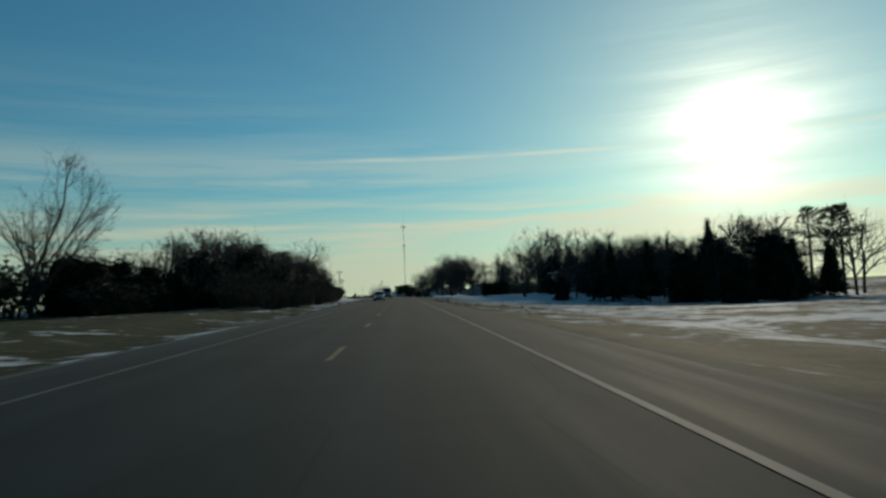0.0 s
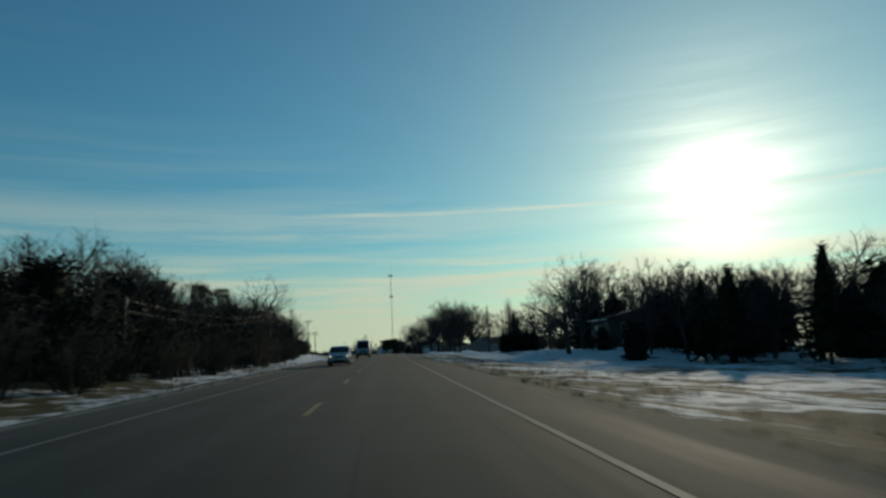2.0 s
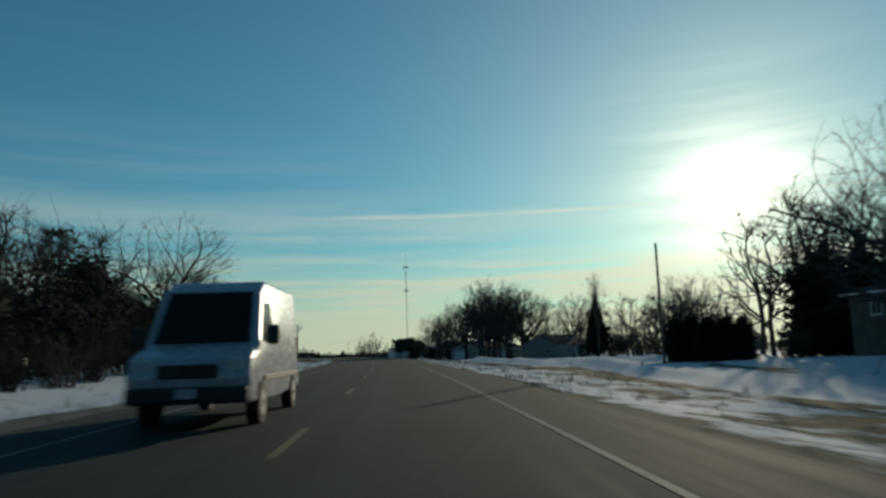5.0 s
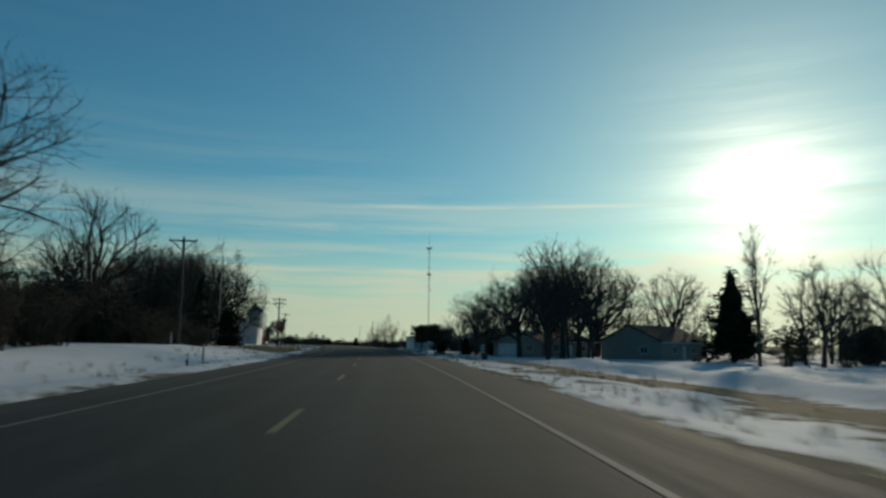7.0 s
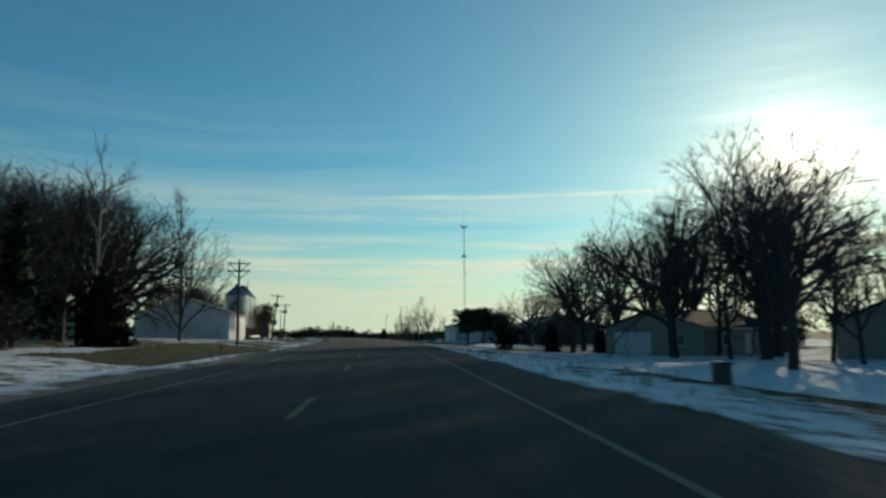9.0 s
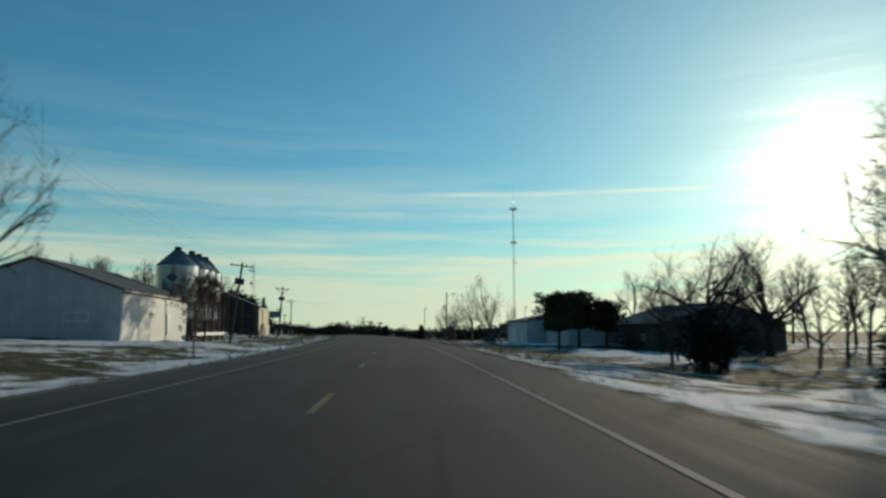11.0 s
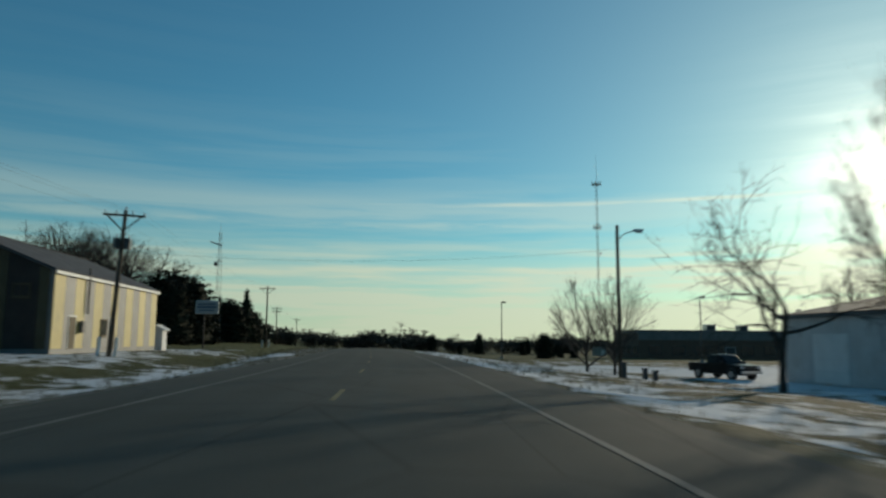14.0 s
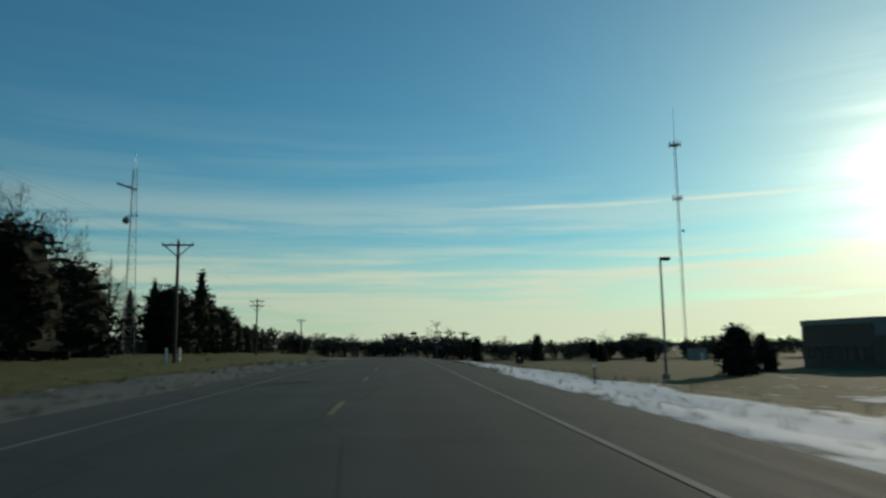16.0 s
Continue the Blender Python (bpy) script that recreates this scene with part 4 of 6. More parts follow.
for s, u, h in ((185, -30, 13.4), (201, -30, 14.2), (255, -44, 20.5), (229, -49, 19), (240, -52, 19), (215, -46, 16)):
    plant(PINES[2:], s, u, h, group=WOOD_G)
for s, u, h in ((258, -29.5, 20.5), (263, -40, 13.0), (226, -40, 13), (268, -46, 14), (276, -38, 13), (145, -27, 11.5)):
    plant(OAKS, s, u, h, group=WOOD_G)
# trees behind the snowy field
FIELD_G = "trees behind the snowy field"
plant(OAKS, 300, -33.8, 19.0, 0, 0.85, FIELD_G)
fill_wood(OAKS, FIELD_WOOD, 6, (294, 322), (-36, -22), (0.62, 0.74), 1100, FIELD_G)
fill_wood(ELMS, FIELD_WOOD, 8, (296, 342), (-40, -24), (0.62, 0.78), 1120, FIELD_G)
fill_wood(FARS, FIELD_WOOD, 12, (284, 330), (-46, -30), (0.42, 0.58), 1140, FIELD_G)
fill_wood(THICKET, FIELD_WOOD, 20, (272, 312), (-36, -21), (0.30, 0.42), 1160, "thicket behind the snowy field", 1.2)
fill_wood(BRUSHES, FIELD_WOOD, 16, (270, 318), (-34, -19), (0.32, 0.5), 1180, "brush behind the snowy field", 1.2)
row_of(SPRUCES, [(316, -23.5, 10.5), (306, -30, 9), (345, -33.5, 12.5)], "spruces behind the snowy field")
plant(BIRCHES, 327.5, -22.5, 17.0)
plant(OAKS, 346, -30, 18.5, 3, 1.5, FIELD_G)
plant(OAKS, 329, -34, 15.5, 5, 1.25, FIELD_G)
plant(OAKS, 338, -26.5, 14.5, 11, 1.2, FIELD_G)
plant(OAKS, 351, -36, 18.0, 13, 1.1, FIELD_G)
plant(OAKS, 354, -42, 16.0, 7, 1.2, FIELD_G)
plant(OAKS, 317, -27, 12.0, 9, 1.2, FIELD_G)
row_of(OAKS, [(337, -29, 15.5), (347, -33, 17.0), (349, -27.5, 16.0), (342, -36, 17.5), (356, -30, 17.5)], FIELD_G)
plant(YARDS, 362, -24, 19.0, wide=0.72)
plant(BROADS, 324, -20.4, 6.0, wide=1.05)
row_of(LEAFY, [(394, -17.1, 6.2), (399, -17.4, 6.2)], "brown-leaved trees by the grain bins")
plant(BROADS, 440, -31, 6.5, 0, 1.0, "evergreens past the striped barn")
# evergreens past the striped barn
for s_t, u_t, h_t, w_t in ((519, -27.5, 8.5, 1.3), (527, -30, 9.5, 1.3), (535, -29, 10.5, 1.35), (541, -33, 12, 1.4), (549, -37, 12, 1.3), (551, -31, 9.5, 1.3)):
    plant(BROADS, s_t, u_t, h_t, 0, w_t, "evergreens past the striped barn")
row_of(SPRUCES, [(568, -36, 10), (589, -29, 13), (576, -41, 8.5), (583, -34, 11)], "spruces past the striped barn")
for s_t, u_t, h_t in ((580, -30, 9), (586, -33, 10), (594, -30, 9.2), (600, -33, 8.6), (606, -30, 8), (613, -32, 7), (621, -31, 6.2), (630, -31, 5.5), (572, -39, 9)):
    plant(BROADS, s_t, u_t, h_t, 0, 1.25, "evergreens past the striped barn")
row_of(ELMS, [(492, -46, 16), (503, -50, 17), (516, -46, 15.5), (530, -50, 16.5), (548, -47, 14), (476, -52, 15), (560, -44, 12), (547, -42.5, 17.5), (552, -39, 17.5), (556, -36, 16), (540, -45, 17.5), (566, -39, 13.5), (572, -36, 12), (466, -48, 14), (452, -45, 13), (440, -50, 14), (484, -60, 16)], "tall bare trees behind the barn")

row_of(OAKS, [(548, -46, 19.5), (557, -50, 20.5), (539, -50, 19.5), (531, -47, 17.5)], "tall bare trees behind the barn")
plant(SPRUCES, 605, -45.5, 11.5, 0, 1.0, "spruces past the striped barn")
row_of(FARS, [(612, -52, 11), (620, -47, 10), (606, -55, 12), (598, -50, 12), (628, -49, 10), (634, -56, 11), (600, -43.5, 10)], "tall bare trees behind the barn")
# yards on the near side, at the start
YARD_G, YARD_S = "bare trees in the snowy yards", "spruces in the snowy yards"
HOUSE_PLOT = ((198, 222, 44, 78), (168, 208, 36, 50))
row_of(SPRUCES, [(148, 46, 13.0), (154.5, 45, 12.0), (131.5, 48, 12.5), (200, 80, 15), (187, 86, 19.5), (166, 54, 12.0), (176, 60, 12.5), (215, 82, 14)], YARD_S)
row_of(PINES[2:], [(140, 85, 18.5), (146, 94, 19), (122, 80, 17)], "tall pines behind the yards")
plant(OAKS, 198, 41, 18.0, 1, 1.1, YARD_G)
plant(OAKS, 184, 34, 15.0, 2, 1.1, YARD_G)
plant(OAKS, 221, 66, 16.5, 3, 1.1, YARD_G)
plant(ELMS, 174, 45, 11.5, 4, 1.1, YARD_G)
fill_wood(OAKS, YARD_WOOD, 12, (150, 232), (46, 88), (0.98, 1.14), 1300, YARD_G, 1.0, HOUSE_PLOT)
fill_wood(FARS, YARD_WOOD, 40, (120, 246), (48, 100), (0.95, 1.16), 1320, "wood behind the yards", 1.0, HOUSE_PLOT)
fill_wood(ELMS, YARD_WOOD, 9, (160, 232), (36, 62), (0.95, 1.12), 1380, YARD_G, 1.1, HOUSE_PLOT)
fill_wood(SPRUCES, YARD_WOOD, 18, (92, 228), (50, 80), (0.55, 0.88), 1400, YARD_S, 1.2, HOUSE_PLOT)
fill_wood(BROADS, YARD_WOOD, 16, (84, 230), (48, 70), (0.6, 0.95), 1440, "evergreens in the snowy yards", 1.15, HOUSE_PLOT)
fill_wood(THICKET, YARD_WOOD, 20, (120, 240), (50, 80), (0.30, 0.45), 1460, "undergrowth behind the yards", 1.4, HOUSE_PLOT)
row_of(OAKS, [(262, 53.5, 13.5), (276, 62, 13.0), (340, 62.8, 17.0)], YARD_G)
plant(ELMS, 288.5, 48.2, 17.5, 0, 0.8, YARD_G)
row_of(FARS, [(281, 51, 12.5), (287, 55.5, 12.0), (294, 58, 13.0), (290, 62, 12.0), (279, 58, 12.5), (270, 55, 11.5), (273, 64, 12.0), (300, 66, 13.0), (284, 68, 13.5), (306, 72, 13.0), (266, 62, 13.5)], YARD_G)
row_of(BRUSHES, [(286, 50, 2.8), (280, 53, 3.0), (274, 54, 3.2), (216, 42, 4)], "brush in the snowy yards")
row_of(THICKET, [(196, 42, 3.2), (190, 44, 3.6), (212, 40, 3.2)], "thicket by the yard house")
row_of(BROADS, [(192, 43, 4.5), (165, 39, 6.0)], "evergreens in the snowy yards")
rng = random.Random(21)
for i in range(20):
    plant(FARS, rng.uniform(296, 420), rng.uniform(62, 100), rng.uniform(9, 12.5), 640 + i, group="wood behind the low houses")
# the oak grove in front of the houses
GROVE_G = "oaks in front of the low houses"
plant(OAKS, 325.5, 35.0, 20.0, 1, 1.0, GROVE_G)
row_of(OAKS, [(331, 29.0, 17.0), (310.5, 28, 13.8), (357, 44, 20.5), (364, 36, 17.0), (333, 40.6, 19.5), (370, 44, 18.5), (350.5, 25.0, 13.0), (360, 29.5, 13.8), (353, 51, 20),  (378, 52, 19), (344, 48.5, 19)], GROVE_G)
row_of(ELMS, [(345, 56, 15), (374, 50, 17)], "tall trees round the low houses")
plant(SPRUCES, 305.5, 54.6, 14.4, 0, 1.5, "spruces by the low houses")
row_of(BROADS, [(356, 24, 3.6), (349.5, 28.2, 3.0)], "evergreen shrubs by the low houses")
row_of(FARS, [(328, 33, 12), (321, 38, 11), (336, 36, 13), (316, 37, 10), (331, 38, 13)], "thin trees in front of the low houses")
row_of(FARS, [(366, 34, 8.5), (372, 30, 7.0), (378, 38, 8.5), (386, 42, 8.5)], "small bare trees past the low houses")
# by the long shed
plant(OAKS, 385, 29, 10.8, 0, 1.2)
plant(OAKS, 395, 40, 12)
plant(YARDS, 381, 24, 6.0)
for i in range(16):
    plant(THICKET, 292 + i * 6.2, 66 + 9 * ((i * 7) % 5) / 4, 5.5 + 0.5 * (i % 4), 60 + i, 1.3, "thicket behind the low houses")
plant(DENSE, 368, 20.5, 4.4, wide=1.2)
for s_t, u_t, h_t in ((418, 24.4, 7.8), (426, 29.8, 8.2), (424, 33.2, 6.8)):
    plant(PINES[:2], s_t, u_t, h_t, 0, 1.3, "pines by the white shed")
row_of(THICKET, [(414, 33.5, 2.8), (419, 34.2, 3.0), (409, 35, 2.6), (402, 36, 2.8), (398, 40, 3.0)], "thicket in front of the long shed")
row_of(ELMS, [(470, 57.5, 15.5), (471, 65, 15), (472, 72, 15.3), (470, 76.5, 14.3), (440, 62, 12), (452, 70, 12), (462, 78, 12), (474, 64, 11), (430, 66, 12), (418, 60, 13), (408, 66, 14), (424, 72, 14), (400, 58, 13)], "bare trees behind the white shed")
# by the car park
plant(YARDS, 438.5, 19.2, 10.6, wide=0.8)
plant(CROOKED, 446, 17.6, 8.4)
plant(ELMS, 492, 54, 11.5, 0, 1.0, "bare trees behind the white shed")
row_of(YARDS, [(481.5, 19.9, 8.4), (471.5, 19.0, 7.6)], "young trees by the car park")
plant(BROADS, 537.5, 30.0, 4.4, 0, 1.2, "evergreen shrubs in the dry field")
row_of(BROADS, [(547, 37.9, 2.4), (551, 36.5, 2.0), (607.5, 68.5, 5.6), (655, 52, 4.5), (648, 62, 4.0), (636, 28, 3.0)], "evergreen shrubs in the dry field")
plant(FARS, 676, 11.5, 10.8, 0, 1.15, "trees of the distant tree line")
for i in range(5):
    plant(BROADS, 210.5, 27.5 + 1.6 * i, 4.3, 80 + i, 0.85, "clipped hedge evergreens")

# the distant tree line
rng = random.Random(8)
LINE_G = "trees of the distant tree line"
for i in range(100):
    u = -140 + i * 3.5 + rng.uniform(-2, 2)
    tall = 7.3 + 1.3 * math.sin(u * 0.09) + (1.0 if u < 25 else 0.0)
    plant(HEDGES, 728 + rng.uniform(-16, 34) - 0.1 * abs(u), u, tall * rng.uniform(0.78, 1.15), 400 + i, rng.uniform(1.25, 1.7), LINE_G)
for i in range(40):
    u = -190 + i * 11.0 + rng.uniform(-3, 3)
    plant(HEDGES, 850 + rng.uniform(-20, 50), u, rng.uniform(6.5, 9.5), 500 + i, rng.uniform(1.8, 2.5), LINE_G)
for i in range(30):
    u = -150 + i * 13.5 + rng.uniform(-5, 5)
    plant(FARS, 735 + rng.uniform(-12, 40) - 0.12 * abs(u), u, rng.uniform(7.0, 9.8), 300 + i, 1.15, LINE_G)
for s, u, h in ((690, 24.5, 7.4), (690, 42.5, 8.0), (728, 70, 7), (750, -8, 5), (738, 90, 6), (732, 118, 6)):
    plant(BROADS, s, u, h, 0, 0.75, "evergreens of the distant tree line")


# ---- buildings ----
def opening(parent, face, p, z, w, h, kind, half, trim=None):
    """A window, door or garage door set into a wall; face is front (towards -y), right (towards +x) or left."""
    if face == "front":
        m = Matrix.Translation((p, 0.0, z))
    elif face == "right":
        m = Matrix.Translation((half, p, z)) @ Matrix.Rotation(radians(90), 4, "Z")
    else:
        m = Matrix.Translation((-half, p, z)) @ Matrix.Rotation(radians(-90), 4, "Z")
    trim = trim or WHITE_PAINT
    if kind == "window":
        bm = bmesh.new()
        for cx, cz, sx, sz in ((-w / 2, h / 2, 0.09, h + 0.09), (w / 2, h / 2, 0.09, h + 0.09), (0, 0, w + 0.09, 0.09), (0, h, w + 0.09, 0.09), (0, h / 2, 0.05, h)):
            box_into(bm, cx, -0.03, cz, sx, 0.12, sz, 0.0, m)
        win = part("window", bm, trim, parent)
        part("pane", box(0, -0.012, h / 2, w, 0.03, h, 0.0, m), GLASS, win, "dark window glass")
        part("sill", box(0, -0.06, -0.08, w + 0.2, 0.16, 0.06, 0.0, m), trim, win)
    elif kind == "door":
        door = part("door", box(0, -0.025, h / 2, w, 0.07, h, 0.012, m), trim, parent)
        part("door_frame", box(0, -0.008, h / 2 + 0.05, w + 0.2, 0.05, h + 0.1, 0.0, m), WHITE_PAINT, door)
        part("door_handle", box(w * 0.38, -0.085, h * 0.48, 0.05, 0.06, 0.12, 0.01, m), STEEL, door)
    else:
        door = part("garage_door", box(0, -0.01, h / 2, w + 0.2, 0.05, h + 0.1, 0.0, m), trim, parent)
        for i in range(4):
            part("panel", box(0, -0.05, h * (i + 0.5) / 4, w, 0.05, h / 4 - 0.03, 0.012, m), trim, door)


def gable_house(name, label, category, s, u, w, length, eave, peak, wall, roof, turn=0.0, sink=0.3, stripes=None, front=None, openings=(), over=0.4, fascia=None, chimney=None, courses=0, trim=None):
    """A gabled building. Its front gable stands at y = 0 and the ridge runs back along y."""
    root = thing(name, stand(s, u, 0.0, turn), label, category)
    half = w / 2
    part("wall", prism([(-half, -sink), (half, -sink), (half, eave), (0, peak), (-half, eave)], 0, length), wall, root)
    slope = math.atan2(peak - eave, half)
    reach = half / math.cos(slope) + over
    for side in (-1, 1):
        m = Matrix.Translation((0, length / 2, peak + 0.04)) @ Matrix.Rotation(side * slope, 4, "Y")
        bm = box(side * reach / 2, 0, 0.06, reach, length + 2 * over, 0.14, 0.0, m)
        slab = part("roof", bm, roof, root)
        if courses:
            for i in range(courses):
                x = side * reach * (i + 0.5) / courses
                part("shingle_course", box(x, 0, 0.15, reach / courses - 0.02, length + 2 * over + 0.02, 0.03, 0.0, m), roof, slab)
    if fascia:
        for side in (-1, 1):
            part("fascia", box(side * (half + over * math.cos(slope)), length / 2, eave - over * math.sin(slope) - 0.02, 0.05, length + 2 * over, 0.2), fascia, root)
    part("ridge_cap", box(0, length / 2, peak + 0.18, 0.35, length + 2 * over, 0.06, 0.02), roof, root)
    if stripes:
        mats, width = stripes
        n = int(round(w / width))
        marks = [-half + w * i / n for i in range(n + 1)]
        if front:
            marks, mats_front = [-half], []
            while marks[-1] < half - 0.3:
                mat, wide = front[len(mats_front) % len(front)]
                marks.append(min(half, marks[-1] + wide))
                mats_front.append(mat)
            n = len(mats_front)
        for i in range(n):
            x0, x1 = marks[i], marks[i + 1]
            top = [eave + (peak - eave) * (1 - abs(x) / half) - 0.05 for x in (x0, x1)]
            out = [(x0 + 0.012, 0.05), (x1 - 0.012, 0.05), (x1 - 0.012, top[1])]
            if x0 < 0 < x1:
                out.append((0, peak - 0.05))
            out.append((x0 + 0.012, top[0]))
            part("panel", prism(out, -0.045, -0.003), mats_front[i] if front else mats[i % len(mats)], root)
        n = int(round(length / width))
        for side in (-1, 1):
            for i in range(n):
                part("panel", box(side * (half + 0.024), length * (i + 0.5) / n, eave / 2, 0.042, length / n - 0.024, eave - 0.12), mats[i % len(mats)], root)
    for face, p, z, ow, oh, kind in openings:
        opening(root, face, p, z, ow, oh, kind, half + (0.05 if stripes else 0.0), trim)
    if chimney:
        part("chimney", box(chimney[0], chimney[1], peak + 0.2, 0.7, 0.9, 1.6, 0.03), BROWN_BRICK, root)
    return root


# front gable panels are darker than the sides': shade painted into them
barn = gable_house("striped_barn", "metal barn with yellow and grey vertical stripes", "barn", 463.5, -26.4, 13.0, 21.0, 5.0, 7.7, GREY_PANEL, ROOF_METAL, stripes=((YELLOW_PANEL, GREY_PANEL), 1.62), front=((GABLE_SHADE_BROWN, 1.9), (GABLE_SHADE_TAN, 0.65)), over=0.25, fascia=WHITE_PAINT, trim=GABLE_SHADE_TAN,
                   openings=[("right", 2.9, 0.05, 1.0, 2.1, "door"), ("right", 8.4, 0.9, 1.0, 1.2, "window"), ("right", 10.2, 0.05, 1.0, 2.1, "door"), ("front", 4.6, 3.3, 1.0, 0.8, "window")])
part("flue", rod((6.72, 5.0, 2.4), (6.72, 5.0, 5.6), 0.08), DARK_STEEL, barn, "dark metal flue pipe")
part("meter_box", box(6.75, 4.2, 1.5, 0.25, 0.5, 0.8, 0.02), DARK_STEEL, barn)
gable_house("lean_to_shed", "small white shed beside the barn", "shed", 487.5, -20.4, 1.2, 1.5, 1.9, 2.2, WHITE_PANEL, WHITE_PAINT, over=0.25)
gable_house("white_shed", "long white metal shed with a low gable", "shed", 388.0, -29.3, 15.0, 21.0, 4.0, 6.6, WHITE_PANEL, ROOF_METAL, sink=0.9, stripes=((WHITE_PANEL,), 0.97), over=0.35, fascia=DARK_STEEL,
            openings=[("front", 3.9, 1.35, 1.9, 0.7, "window"), ("right", 13.6, 0.05, 0.95, 2.05, "door"), ("front", -4.4, 1.35, 1.9, 0.7, "window")])
gable_house("white_garage", "white garage among the trees with a low roof", "garage", 352.0, -38.0, 15.0, 10.0, 2.7, 4.4, WHITE_PAINT, SHINGLE, courses=8,
            openings=[("front", 3.4, 0.05, 2.7, 2.2, "garage"), ("front", -3.4, 1.1, 1.2, 0.9, "window")])
# low houses behind the oaks
gable_house("low_house", "low pale house with a shingle roof behind the oaks", "house", 322.5, 45.9, 11.2, 17.0, 3.0, 5.6, CREAM_SIDING, SHINGLE, turn=-52.0, courses=10, fascia=WHITE_PAINT,
            openings=[("front", 2.6, 1.0, 1.4, 1.1, "window"), ("right", 5.0, 1.0, 1.4, 1.1, "window"), ("right", 8.5, 0.1, 0.95, 2.05, "door"), ("right", 12.0, 1.0, 1.4, 1.1, "window")])
gable_house("ranch_house", "low pale house with a white garage door among the oaks", "house", 341.0, 31.0, 13.0, 15.0, 2.9, 4.7, CREAM_SIDING, SHINGLE, turn=-60.0, courses=8, fascia=WHITE_PAINT,
            openings=[("front", -2.6, 0.05, 4.8, 2.3, "garage"), ("front", 3.4, 1.0, 1.6, 1.2, "window"), ("right", 4.0, 1.0, 1.6, 1.2, "window"), ("right", 8.0, 0.1, 0.95, 2.05, "door"), ("right", 11.5, 1.0, 1.6, 1.2, "window")])
gable_house("yard_house", "large dark brown house with a low shingle roof", "house", 205.0, 61.5, 25.0, 12.0, 6.2, 9.0, DARK_SIDING, SHINGLE, fascia=WHITE_PAINT, chimney=(3.0, 7.0), over=0.6, courses=10,
            openings=[("front", -9.0, 1.0, 1.5, 1.2, "window"), ("front", -4.5, 1.0, 1.5, 1.2, "window"), ("front", -9.0, 3.9, 1.5, 1.2, "window"), ("front", -4.5, 3.9, 1.5, 1.2, "window"), ("front", 0.0, 0.1, 0.95, 2.05, "door"), ("front", 4.5, 1.0, 1.5, 1.2, "window"), ("left", 4.0, 1.0, 1.5, 1.2, "window"), ("left", 8.0, 3.9, 1.5, 1.2, "window")])
gable_house("far_house", "low dark house with a shingle roof beyond the yards", "house", 335.0, 103.0, 13.0, 22.0, 3.6, 6.6, DARK_SIDING, SHINGLE, turn=-52.0, courses=8,
            openings=[("front", -2.0, 1.0, 1.4, 1.1, "window"), ("right", 6.0, 1.0, 1.4, 1.1, "window"), ("right", 12.0, 1.0, 1.4, 1.1, "window")])
gable_house("long_shed", "long dark brown shed with a shallow roof", "shed", 413.0, 45.0, 17.0, 20.5, 3.5, 6.2, DARK_SIDING, ROOF_METAL, over=0.5,
            openings=[("left", 6.0, 1.2, 1.4, 0.9, "window"), ("left", 14.0, 1.2, 1.4, 0.9, "window"), ("front", -3.0, 0.05, 0.95, 2.05, "door")])
gable_house("white_workshop", "white metal workshop with a low gable", "workshop", 449.6, 37.6, 18.4, 14.6, 4.3, 6.0, WHITE_PANEL, ROOF_METAL, stripes=((WHITE_PANEL,), 0.95), over=0.35, fascia=DARK_STEEL,
            openings=[("left", 3.4, 0.05, 0.95, 2.05, "door"), ("left", 9.5, 0.05, 3.4, 3.0, "garage")])
gable_house("workshop_annex", "lower white annex in front of the workshop", "workshop", 436.0, 38.6, 14.0, 13.5, 3.3, 4.4, WHITE_PANEL, ROOF_METAL, stripes=((WHITE_PANEL,), 1.1), over=0.35)


def flat_building(name, label, s, u0, u1, depth, height):
    root = thing(name, stand(s, (u0 + u1) / 2), label, "building")
    w = u1 - u0
    part("wall", box(0, depth / 2, height / 2 - 0.3, w, depth, height + 0.6), BROWN_BRICK, root)
    part("roof", box(0, depth / 2, height + 0.12, w - 0.8, depth - 0.8, 0.2), ROOF_METAL, root)
    for a, b, c, d in ((0, 0.1, w + 0.3, 0.35), (0, depth - 0.1, w + 0.3, 0.35)):
        part("parapet", box(a, b, height + 0.1, c, d, 0.7, 0.03), GREY_PANEL, root)
    for x in (-w / 2, w / 2):
        part("parapet", box(x, depth / 2, height + 0.1, 0.35, depth - 0.4, 0.7, 0.03), GREY_PANEL, root)
    part("fascia_band", box(0, -0.06, height - 0.9, w + 0.1, 0.16, 1.3, 0.02), GREY_PANEL, root, "pale grey metal band under the roof")
    n = 9
    for i in range(n):
        opening(root, "front", -w / 2 + w * (i + 0.7) / (n + 0.4), 0.9, 2.6, 1.7, "window", w / 2, DARK_STEEL)
    opening(root, "front", -w * 0.08, 0.05, 1.9, 2.3, "door", w / 2, DARK_STEEL)
    for i in range(4):
        opening(root, "left", depth * (i + 0.6) / 4.4, 0.9, 2.6, 1.7, "window", w / 2, DARK_STEEL)
    for x, y in ((-w * 0.12, 5.0), (w * 0.38, 7.0), (w * 0.1, 10.0)):
        unit = part("rooftop_unit", box(x, y, height + 1.0, 2.0, 1.8, 1.4, 0.05), STEEL, root)
        part("grille", box(x, y - 0.92, height + 1.0, 1.5, 0.05, 0.9), DARK_STEEL, unit)
    return root


